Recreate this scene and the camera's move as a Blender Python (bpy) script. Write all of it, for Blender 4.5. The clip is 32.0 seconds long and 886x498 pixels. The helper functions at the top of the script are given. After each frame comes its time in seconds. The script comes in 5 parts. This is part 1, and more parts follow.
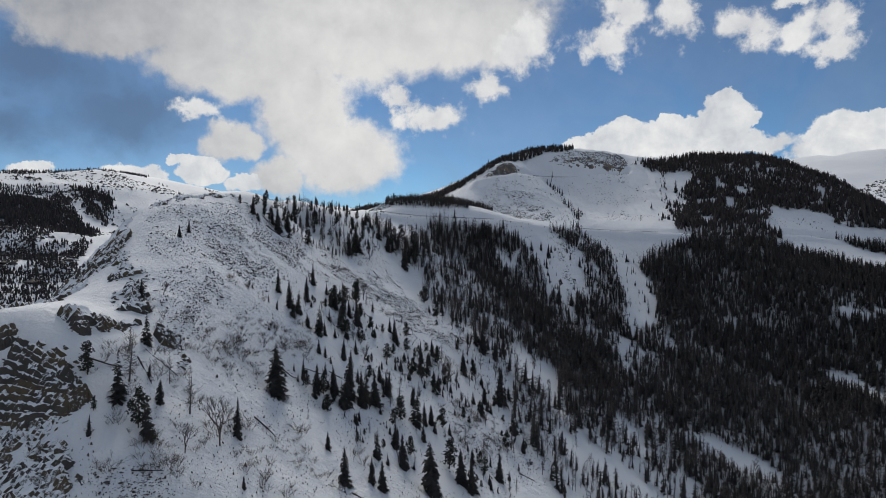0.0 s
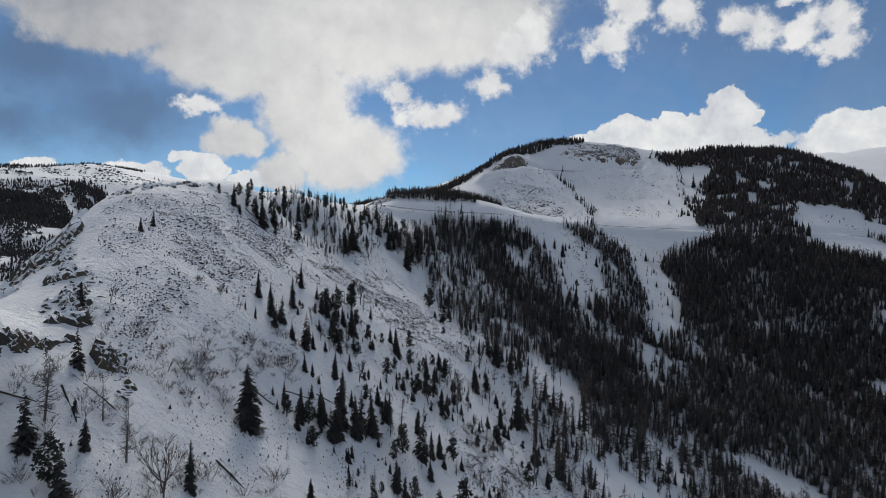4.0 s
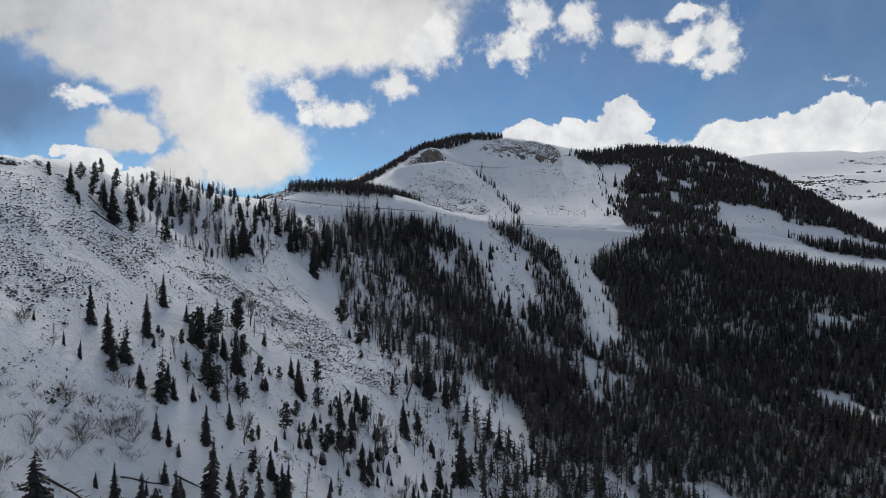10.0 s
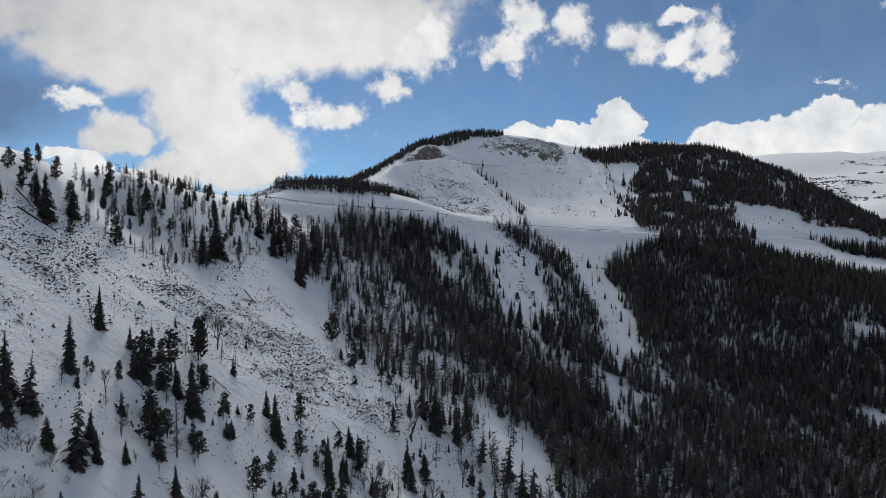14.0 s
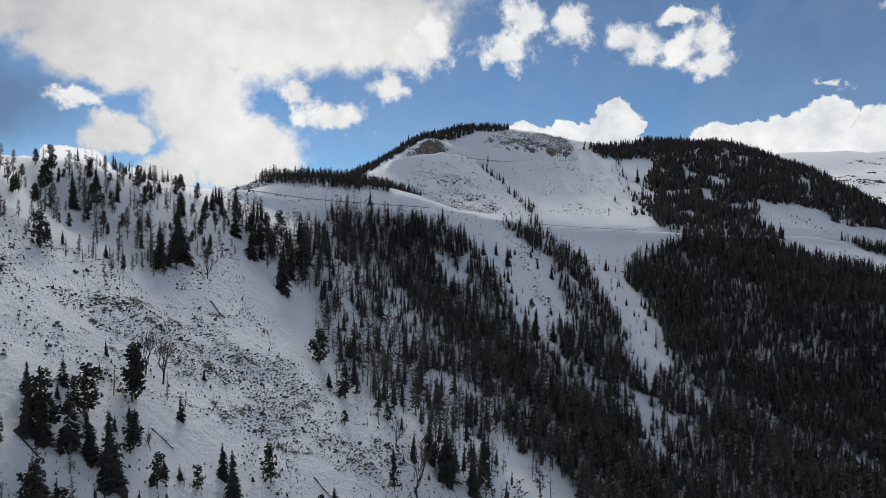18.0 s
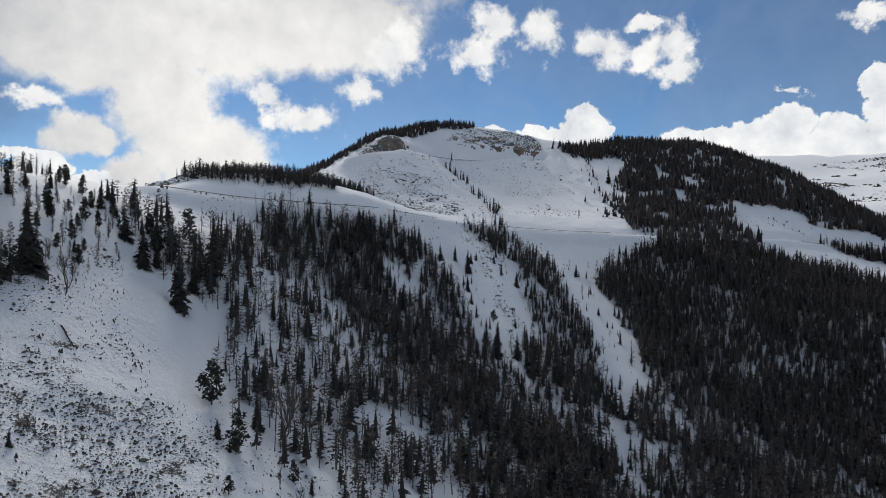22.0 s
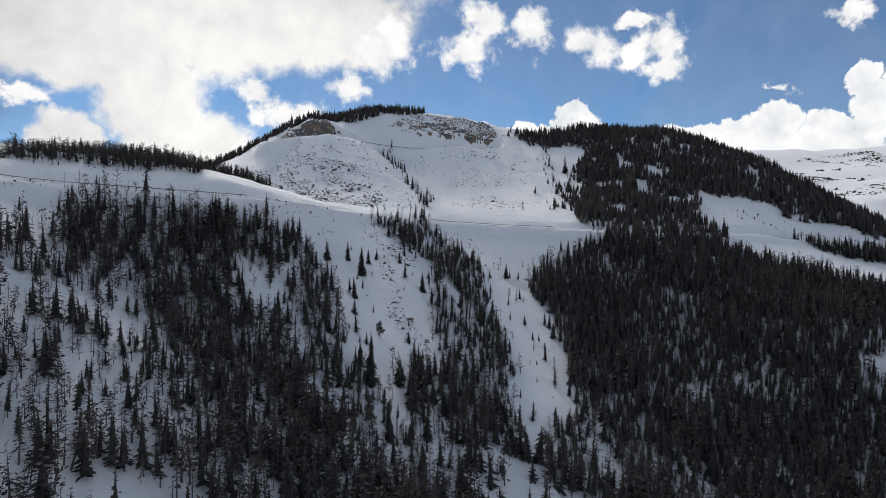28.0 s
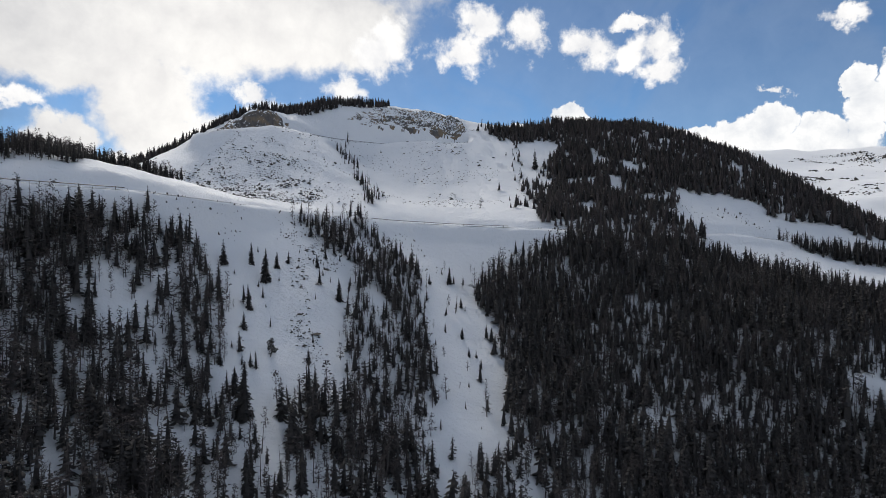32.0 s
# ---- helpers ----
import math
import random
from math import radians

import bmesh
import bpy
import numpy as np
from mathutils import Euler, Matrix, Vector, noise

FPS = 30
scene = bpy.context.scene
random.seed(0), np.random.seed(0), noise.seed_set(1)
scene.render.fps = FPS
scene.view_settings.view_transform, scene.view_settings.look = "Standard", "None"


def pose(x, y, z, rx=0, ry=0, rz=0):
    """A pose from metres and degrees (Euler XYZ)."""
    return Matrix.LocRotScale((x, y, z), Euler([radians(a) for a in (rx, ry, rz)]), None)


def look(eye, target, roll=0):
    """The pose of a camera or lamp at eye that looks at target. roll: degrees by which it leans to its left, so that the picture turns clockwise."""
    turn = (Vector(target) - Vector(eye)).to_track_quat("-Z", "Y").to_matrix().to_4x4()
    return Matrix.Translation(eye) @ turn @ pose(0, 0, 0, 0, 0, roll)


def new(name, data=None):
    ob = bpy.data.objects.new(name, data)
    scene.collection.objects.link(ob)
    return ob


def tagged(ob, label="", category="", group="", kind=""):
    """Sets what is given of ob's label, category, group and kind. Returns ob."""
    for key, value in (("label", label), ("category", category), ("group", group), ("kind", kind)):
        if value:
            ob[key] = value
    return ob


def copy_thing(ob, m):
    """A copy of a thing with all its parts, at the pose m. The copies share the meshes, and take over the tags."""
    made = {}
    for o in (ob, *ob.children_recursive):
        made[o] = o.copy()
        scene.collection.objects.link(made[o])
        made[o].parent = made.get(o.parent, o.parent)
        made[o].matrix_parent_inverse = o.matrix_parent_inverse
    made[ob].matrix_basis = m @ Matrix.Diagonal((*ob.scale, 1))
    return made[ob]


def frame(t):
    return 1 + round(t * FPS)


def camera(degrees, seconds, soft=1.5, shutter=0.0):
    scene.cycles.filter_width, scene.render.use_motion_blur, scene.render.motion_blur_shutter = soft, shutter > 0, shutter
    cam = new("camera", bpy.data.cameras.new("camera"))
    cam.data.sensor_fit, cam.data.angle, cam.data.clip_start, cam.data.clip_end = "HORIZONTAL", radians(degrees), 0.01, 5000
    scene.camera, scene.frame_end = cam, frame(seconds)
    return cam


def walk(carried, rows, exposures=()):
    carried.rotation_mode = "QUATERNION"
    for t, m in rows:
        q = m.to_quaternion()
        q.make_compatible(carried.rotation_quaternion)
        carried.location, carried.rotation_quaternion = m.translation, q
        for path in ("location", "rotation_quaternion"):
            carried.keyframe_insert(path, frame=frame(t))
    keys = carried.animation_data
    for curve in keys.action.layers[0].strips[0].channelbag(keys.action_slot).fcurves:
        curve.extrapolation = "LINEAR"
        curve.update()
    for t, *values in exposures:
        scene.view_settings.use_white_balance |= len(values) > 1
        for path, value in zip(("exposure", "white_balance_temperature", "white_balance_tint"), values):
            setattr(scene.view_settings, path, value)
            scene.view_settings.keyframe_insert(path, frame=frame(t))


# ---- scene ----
cam = camera(70.4, 32.0, 0.75)
METRES, EYE, TILT, LEAN, TURN = 250.0, 100.0, -0.5, 0.0, 0.0
ROWS = [
    (0.0, 0.0, 0.0, 0.0, 0.0, 0.0, -0.0),
    (0.5, -0.001, 0.0147, -0.0001, 0.03, -0.04, 0.0),
    (1.0, -0.0019, 0.0294, -0.0001, 0.07, -0.08, -0.01),
    (1.5, -0.0031, 0.0443, -0.0002, 0.09, -0.08, -0.04),
    (2.0, -0.0041, 0.0593, -0.0001, 0.11, -0.1, -0.08),
    (2.5, -0.0053, 0.0743, -0.0, 0.12, -0.13, -0.08),
    (3.0, -0.0064, 0.0893, 0.0001, 0.11, -0.18, -0.11),
    (3.5, -0.0079, 0.1044, 0.0, 0.12, -0.2, -0.15),
    (5.5, -0.013, 0.1642, 0.0001, 0.15, -0.32, -0.25),
    (6.0, -0.0141, 0.1788, -0.0, 0.18, -0.33, -0.23),
    (6.5, -0.0148, 0.1932, 0.0004, 0.03, -0.37, -0.24),
    (7.0, -0.0154, 0.2074, 0.0008, -2.32, -0.39, -0.29),
    (7.5, -0.0173, 0.2227, 0.0006, -5.21, -0.37, -0.24),
    (8.0, -0.0185, 0.2376, 0.0002, -6.5, -0.31, -0.2),
    (8.5, -0.0194, 0.2526, 0.0003, -7.29, -0.26, -0.18),
    (9.0, -0.02, 0.2674, 0.0003, -7.77, -0.22, -0.16),
    (9.5, -0.0206, 0.2823, 0.0005, -8.11, -0.16, -0.13),
    (10.0, -0.0207, 0.2969, 0.0007, -8.3, -0.12, -0.11),
    (10.5, -0.021, 0.3115, 0.001, -8.45, -0.1, -0.1),
    (11.0, -0.021, 0.326, 0.0011, -8.56, -0.06, -0.08),
    (11.5, -0.021, 0.3407, 0.0016, -8.63, -0.04, -0.07),
    (12.0, -0.0209, 0.3554, 0.002, -8.72, -0.01, -0.06),
    (12.5, -0.0207, 0.3702, 0.0022, -8.78, 0.01, -0.08),
    (13.0, -0.0203, 0.3839, 0.0025, -8.82, 0.03, -0.07),
    (13.5, -0.0197, 0.3985, 0.0026, -8.85, 0.05, -0.07),
    (14.0, -0.019, 0.4131, 0.0027, -8.86, 0.08, -0.06),
    (14.5, -0.0182, 0.4276, 0.0029, -8.89, 0.08, -0.08),
    (16.5, -0.0147, 0.485, 0.0048, -8.86, 0.09, -0.17),
    (17.0, -0.0138, 0.4997, 0.005, -8.88, 0.09, -0.19),
    (17.5, -0.0127, 0.5143, 0.0051, -8.92, 0.07, -0.23),
    (18.0, -0.0114, 0.5287, 0.0051, -8.95, 0.05, -0.2),
    (18.5, -0.0096, 0.543, 0.0052, -9.09, 0.09, -0.12),
    (19.0, -0.0071, 0.5571, 0.0055, -9.26, 0.14, -0.1),
    (19.5, -0.0038, 0.5709, 0.0059, -9.52, 0.16, -0.07),
    (20.0, 0.0008, 0.5847, 0.0065, -10.1, 0.22, -0.02),
    (20.5, 0.0068, 0.5983, 0.0068, -10.54, 0.27, -0.01),
    (21.0, 0.0144, 0.6112, 0.0072, -10.93, 0.32, -0.02),
    (21.5, 0.0235, 0.6235, 0.0076, -11.29, 0.36, -0.07),
    (22.0, 0.0338, 0.6354, 0.0076, -11.59, 0.37, -0.09),
    (22.5, 0.045, 0.647, 0.0075, -11.79, 0.34, -0.07),
    (23.0, 0.057, 0.658, 0.0076, -11.94, 0.29, -0.04),
    (23.5, 0.0694, 0.669, 0.0077, -12.05, 0.24, -0.02),
    (24.0, 0.0823, 0.6799, 0.0077, -12.16, 0.21, 0.02),
    (24.5, 0.0956, 0.6908, 0.0077, -12.2, 0.18, 0.07),
    (25.0, 0.1086, 0.7018, 0.0077, -12.29, 0.14, 0.07),
    (25.5, 0.1219, 0.7131, 0.0077, -12.34, 0.13, 0.08),
    (27.5, 0.1785, 0.7603, 0.0084, -12.42, 0.07, 0.06),
    (28.0, 0.1924, 0.7724, 0.0083, -12.45, 0.1, 0.06),
    (28.5, 0.2063, 0.7845, 0.0083, -12.48, 0.1, 0.06),
    (29.0, 0.22, 0.7963, 0.0083, -12.51, 0.13, 0.05),
    (29.5, 0.2332, 0.8083, 0.0081, -12.56, 0.15, 0.05),
    (30.0, 0.2462, 0.8199, 0.0081, -12.62, 0.16, 0.1),
    (30.5, 0.2594, 0.8315, 0.0081, -12.69, 0.19, 0.08),
    (31.0, 0.2726, 0.8431, 0.008, -12.73, 0.24, 0.11),
    (31.5, 0.2858, 0.8547, 0.0082, -12.74, 0.26, 0.12),
    (32.0, 0.2987, 0.8666, 0.0082, -12.79, 0.3, 0.13),
]
walk(cam, [(t, pose(0, 0, EYE, TILT, LEAN, TURN) @ pose(METRES * x, METRES * y, METRES * z, 90 + pitch, roll, yaw)) for t, x, y, z, yaw, pitch, roll in ROWS],
     exposures=[(0.0, -0.16, 6500, 10), (11.0, -0.02, 6530, 10), (21.0, 0.11, 6580, 10), (32.0, 0.29, 6650, 10.5)])

# ---- world, sun, exposure ----
SUN_AZIMUTH, SUN_HEIGHT = -14.0, 33.0     # degrees: clockwise from straight ahead (+y), above the horizon

# clouds: azimuth, height, half width, half height in degrees
CLOUD_BANK = [(-12.0, 19.0, 20.4, 5.4), (2.2, 19.0, 8.3, 4.2), (-12.6, 11.7, 4.5, 5.2), (-8.6, 7.8, 5.1, 3.6), (-14.7, 5.9, 2.5, 2.1), (-18.1, 15.4, 8.2, 3.4), (-18.5, 8.9, 2.4, 1.9), (-12.0, 25.9, 30.3, 7.1), (-27.8, 17.8, 7.5, 3.4), (-18.3, 18.4, 9.3, 4.4), (-38.6, 21.1, 15.8, 4.8)]
SMALL_CLOUDS = [(14.5, 16.9, 3.2, 1.9), (16.5, 19.4, 2.8, 2.3), (20.8, 18.5, 2.1, 2.7), (25.8, 17.0, 3.2, 2.1), (31.4, 17.2, 2.4, 2.1), (31.9, 15.0, 2.0, 1.5), (29.1, 16.4, 1.7, 1.5), (-1.0, 11.4, 3.6, 1.7), (4.2, 13.6, 2.6, 1.7), (-3.7, 13.1, 2.1, 1.4), (7.3, 17.3, 3.1, 2.6), (41.0, 12.6, 1.0, 0.5), (45.8, 17.5, 1.8, 1.0), (-21.5, 11.3, 2.2, 1.2), (29.8, 19.0, 1.9, 0.7)]
GREY_CLOUDS = [(-33, 13.5, 8, 3.5), (-27, 10.5, 7, 3.5), (-36, 9, 7, 3), (-36, 20, 5, 3)]
HEAPED_CLOUDS = [(24.2, 11.2, 2.0, 1.8), (25.9, 10.0, 1.5, 0.8), (22.6, 9.9, 1.2, 0.7), (19.8, 10.2, 1.4, 0.6), (40.4, 10.1, 1.9, 1.7), (38.2, 9.1, 2.5, 1.5), (35.6, 8.8, 3.0, 1.1), (43.7, 9.1, 1.9, 1.7), (46.5, 8.9, 1.5, 1.9), (32.8, 9.2, 1.8, 0.7), (46.2, 12.5, 1.2, 1.4), (47.0, 10.7, 1.7, 1.9), (49.2, 11.6, 1.9, 3.7), (42.2, 7.4, 6.1, 1.8), (-22.6, 6.9, 1.4, 0.6), (-21.5, 6.4, 1.4, 0.9), (18.6, 9.2, 2.3, 1.4), (14.3, 9.1, 1.9, 1.3), (21.8, 9.4, 1.8, 1.4), (11.9, 8.6, 1.3, 0.6), (32.0, 8.2, 2.6, 1.7), (-33.2, 5.6, 1.8, 0.8), (-26.2, 5.5, 2.9, 1.2), (-21.0, 6.0, 2.0, 1.3), (-17.8, 5.1, 1.9, 0.8), (20.4, 8.2, 10.4, 1.3), (24.4, 10.4, 2.6, 2.1), (32.7, 7.1, 4.4, 1.7), (32.0, 8.8, 2.2, 1.5), (16.2, 9.4, 2.8, 1.7), (40.6, 7.9, 7.9, 1.4)]


def build_world():
    world = bpy.data.worlds.new("winter_sky")
    scene.world = world
    world.use_nodes = True
    nt = world.node_tree
    nt.nodes.clear()

    def node(kind, **inputs):
        n = nt.nodes.new(kind)
        for key, value in inputs.items():
            n.inputs[int(key[1:])].default_value = value
        return n

    def math_node(op, a, b=0.0, c=0.0, clamp=False):
        n = nt.nodes.new("ShaderNodeMath")
        n.operation, n.use_clamp = op, clamp
        for i, v in enumerate((a, b, c)):
            if isinstance(v, (int, float)):
                n.inputs[i].default_value = v
            else:
                nt.links.new(v, n.inputs[i])
        return n.outputs[0]

    out = node("ShaderNodeOutputWorld")
    bg = node("ShaderNodeBackground")
    sky = nt.nodes.new("ShaderNodeTexSky")
    sky.sky_type, sky.sun_disc = "NISHITA", False
    sky.sun_elevation, sky.sun_rotation = radians(SUN_HEIGHT), radians(SUN_AZIMUTH)
    sky.altitude, sky.air_density, sky.dust_density, sky.ozone_density = 3000, 1.0, 0.0, 2.0
    coord = nt.nodes.new("ShaderNodeTexCoord")
    sep = nt.nodes.new("ShaderNodeSeparateXYZ")
    nt.links.new(coord.outputs["Generated"], sep.inputs[0])
    x, y, z = sep.outputs
    az = math_node("MULTIPLY", math_node("ARCTAN2", x, y), 57.2958)
    el = math_node("MULTIPLY", math_node("ARCSINE", z), 57.2958)
    level = nt.nodes.new("ShaderNodeCombineXYZ")
    nt.links.new(az, level.inputs[0])
    nt.links.new(el, level.inputs[1])

    def warped(source, scale, degrees):
        """Billows: the plan of the sky shifted by noise."""
        n = nt.nodes.new("ShaderNodeTexNoise")
        n.inputs["Scale"].default_value, n.inputs["Detail"].default_value, n.inputs["Roughness"].default_value = scale, 7.0, 0.62
        nt.links.new(coord.outputs["Generated"], n.inputs["Vector"])
        v = nt.nodes.new("ShaderNodeVectorMath")
        v.operation = "MULTIPLY_ADD"
        v.inputs[1].default_value = (degrees, degrees, 0)
        v.inputs[2].default_value = (-degrees / 2, -degrees / 2, 0)
        nt.links.new(n.outputs["Color"], v.inputs[0])
        a = nt.nodes.new("ShaderNodeVectorMath")
        a.operation = "ADD"
        nt.links.new(v.outputs[0], a.inputs[0])
        nt.links.new(source, a.inputs[1])
        return a.outputs[0]

    plan = warped(warped(level.outputs[0], 8.0, 3.4), 26.0, 2.4)
    plan_fine = warped(warped(level.outputs[0], 14.0, 2.4), 40.0, 1.8)
    plan_small = warped(warped(level.outputs[0], 12.0, 3.6), 34.0, 2.6)

    def noise_of(scale, detail, rough, distort=0.0, offset=0.0):
        n = nt.nodes.new("ShaderNodeTexNoise")
        n.inputs["Scale"].default_value, n.inputs["Detail"].default_value = scale, detail
        n.inputs["Roughness"].default_value, n.inputs["Distortion"].default_value = rough, distort
        m = nt.nodes.new("ShaderNodeVectorMath")
        m.operation = "ADD"
        m.inputs[1].default_value = (offset, offset * 0.7, offset * 0.3)
        nt.links.new(coord.outputs["Generated"], m.inputs[0])
        nt.links.new(m.outputs[0], n.inputs["Vector"])
        return n.outputs["Fac"]

    def group_field(blobs, soft, plan):
        field = None
        for a, e, ra, re_ in blobs:
            m = nt.nodes.new("ShaderNodeVectorMath")
            m.operation = "MULTIPLY_ADD"
            m.inputs[1].default_value = (1 / ra, 1 / re_, 0)
            m.inputs[2].default_value = (-a / ra, -e / re_, 0)
            nt.links.new(plan, m.inputs[0])
            ln = nt.nodes.new("ShaderNodeVectorMath")
            ln.operation = "LENGTH"
            nt.links.new(m.outputs[0], ln.inputs[0])
            field = ln.outputs["Value"] if field is None else math_node("SMOOTH_MIN", field, ln.outputs["Value"], soft)
        return math_node("SUBTRACT", 1.0, field)

    big_noise = noise_of(9.0, 9.0, 0.58, 0.35)
    fine_noise = noise_of(26.0, 8.0, 0.6, 0.2, 3.1)
    wisps = noise_of(4.0, 6.0, 0.55, 0.6, 7.3)

    def mask_of(field, amount, fine, low, high):
        f = math_node("MULTIPLY_ADD", math_node("SUBTRACT", big_noise, 0.5), amount, field)
        f = math_node("MULTIPLY_ADD", math_node("SUBTRACT", fine_noise, 0.5), fine, f)
        m = nt.nodes.new("ShaderNodeMapRange")
        m.interpolation_type = "SMOOTHSTEP"
        m.inputs["From Min"].default_value, m.inputs["From Max"].default_value = low, high
        nt.links.new(f, m.inputs["Value"])
        return m.outputs[0], f

    bank, bank_f = mask_of(group_field(CLOUD_BANK, 0.12, plan), 0.42, 0.5, -0.1, 0.26)
    small, small_f = mask_of(group_field(SMALL_CLOUDS, 0.1, plan_small), 0.9, 1.7, 0.0, 0.55)
    heap, heap_f = mask_of(group_field(HEAPED_CLOUDS, 0.08, plan_fine), 0.3, 0.4, 0.0, 0.14)
    # open sky elsewhere: broken cloud, more of it overhead and behind
    m = nt.nodes.new("ShaderNodeMapRange")
    m.interpolation_type = "SMOOTHSTEP"
    m.inputs["From Min"].default_value, m.inputs["From Max"].default_value = 0.36, 0.54
    nt.links.new(wisps, m.inputs["Value"])
    above = nt.nodes.new("ShaderNodeMapRange")
    above.interpolation_type = "SMOOTHSTEP"
    above.inputs["From Min"].default_value, above.inputs["From Max"].default_value = 26.0, 42.0
    nt.links.new(el, above.inputs["Value"])
    behind = nt.nodes.new("ShaderNodeMapRange")
    behind.interpolation_type = "SMOOTHSTEP"
    behind.inputs["From Min"].default_value, behind.inputs["From Max"].default_value = 0.55, 0.1
    nt.links.new(y, behind.inputs["Value"])
    around = math_node("MULTIPLY", m.outputs[0], math_node("MAXIMUM", above.outputs[0], behind.outputs[0]))
    veil = math_node("MULTIPLY", m.outputs[0], 0.2)
    
    def blend(fac, a, b):
        n = nt.nodes.new("ShaderNodeMix")
        n.data_type = "RGBA"
        for sock, v in ((n.inputs[0], fac), (n.inputs[6], a), (n.inputs[7], b)):
            if isinstance(v, (tuple, float)):
                sock.default_value = v
            else:
                nt.links.new(v, sock)
        return n.outputs[2]

    scaled = nt.nodes.new("ShaderNodeVectorMath")
    scaled.operation = "SCALE"
    scaled.inputs["Scale"].default_value = 0.085
    tint = nt.nodes.new("ShaderNodeVectorMath")
    tint.operation = "MULTIPLY"
    tint.inputs[1].default_value = (0.62, 0.82, 0.93)
    nt.links.new(sky.outputs[0], tint.inputs[0])
    nt.links.new(tint.outputs[0], scaled.inputs[0])
    thick = nt.nodes.new("ShaderNodeMapRange")
    thick.inputs["From Min"].default_value, thick.inputs["From Max"].default_value = 0.34, 0.66
    nt.links.new(math_node("MULTIPLY_ADD", fine_noise, 0.5, math_node("MULTIPLY", big_noise, 0.5)), thick.inputs["Value"])
    # the bank is brightest where the sun stands behind it and greyer away from there
    off = nt.nodes.new("ShaderNodeVectorMath")
    off.operation = "MULTIPLY_ADD"
    off.inputs[1].default_value, off.inputs[2].default_value = (1 / 24, 1 / 17, 0), (5.0 / 24, -13.0 / 17, 0)
    nt.links.new(plan, off.inputs[0])
    gleam = nt.nodes.new("ShaderNodeVectorMath")
    gleam.operation = "LENGTH"
    nt.links.new(off.outputs[0], gleam.inputs[0])
    fade = nt.nodes.new("ShaderNodeMapRange")
    fade.interpolation_type = "SMOOTHSTEP"
    fade.inputs["From Min"].default_value, fade.inputs["From Max"].default_value = 0.2, 1.25
    nt.links.new(gleam.outputs["Value"], fade.inputs["Value"])
    lit = blend(thick.outputs[0], (0.70, 0.70, 0.705, 1), (0.87, 0.87, 0.855, 1))
    dull = blend(thick.outputs[0], (0.32, 0.34, 0.38, 1), (0.52, 0.53, 0.55, 1))
    bank_colour = blend(fade.outputs[0], lit, dull)
    heap_colour = blend(thick.outputs[0], (0.55, 0.59, 0.65, 1), (1.0, 1.0, 0.98, 1))
    far_colour = blend(thick.outputs[0], (0.212, 0.252, 0.325, 1), (0.375, 0.422, 0.495, 1))
    shown = blend(math_node("MAXIMUM", around, veil), scaled.outputs[0], far_colour)
    grey, grey_f = mask_of(group_field(GREY_CLOUDS, 0.3, plan), 1.2, 0.5, -0.2, 0.9)
    shown = blend(math_node("MULTIPLY", grey, 0.7), shown, (0.10, 0.16, 0.27, 1))
    shown = blend(bank, shown, bank_colour)
    shown = blend(small, shown, blend(thick.outputs[0], (0.62, 0.64, 0.68, 1), (0.92, 0.92, 0.91, 1)))
    shown = blend(heap, shown, heap_colour)
    nt.links.new(shown, bg.inputs["Color"])
    bg.inputs["Strength"].default_value = 1.0
    nt.links.new(bg.outputs[0], out.inputs["Surface"])


build_world()
sun_data = bpy.data.lights.new("sun", "SUN")
sun_data.energy, sun_data.angle, sun_data.color = 3.0, radians(30), (1.0, 0.95, 0.87)
sun = new("sun", sun_data)
sun_way = Vector((math.sin(radians(SUN_AZIMUTH)) * math.cos(radians(SUN_HEIGHT)), math.cos(radians(SUN_AZIMUTH)) * math.cos(radians(SUN_HEIGHT)), math.sin(radians(SUN_HEIGHT))))
sun.matrix_world = look(sun_way * 1000, (0, 0, 0))


# ---- materials ----
def material(name):
    m = bpy.data.materials.new(name)
    m.use_nodes = True
    return m, m.node_tree, m.node_tree.nodes["Principled BSDF"]


def add_noise(nt, scale, detail=4.0, rough=0.55, coord="Object"):
    tc = nt.nodes.new("ShaderNodeTexCoord")
    n = nt.nodes.new("ShaderNodeTexNoise")
    n.inputs["Scale"].default_value, n.inputs["Detail"].default_value, n.inputs["Roughness"].default_value = scale, detail, rough
    nt.links.new(tc.outputs[coord], n.inputs["Vector"])
    return n.outputs["Fac"]


def add_ramp(nt, fac, stops):
    r = nt.nodes.new("ShaderNodeValToRGB")
    while len(r.color_ramp.elements) < len(stops):
        r.color_ramp.elements.new(0.5)
    for e, (p, c) in zip(r.color_ramp.elements, stops):
        e.position, e.color = p, (*c, 1)
    nt.links.new(fac, r.inputs[0])
    return r.outputs[0]


def add_mix(nt, fac, a, b):
    n = nt.nodes.new("ShaderNodeMix")
    n.data_type = "RGBA"
    for sock, v in ((n.inputs[0], fac), (n.inputs[6], a), (n.inputs[7], b)):
        if isinstance(v, tuple):
            sock.default_value = (*v, 1)
        elif isinstance(v, float):
            sock.default_value = v
        else:
            nt.links.new(v, sock)
    return n.outputs[2]


def add_math(nt, op, a, b=0.0, c=0.0, clamp=False):
    n = nt.nodes.new("ShaderNodeMath")
    n.operation, n.use_clamp = op, clamp
    for i, v in enumerate((a, b, c)):
        if isinstance(v, (int, float)):
            n.inputs[i].default_value = v
        else:
            nt.links.new(v, n.inputs[i])
    return n.outputs[0]


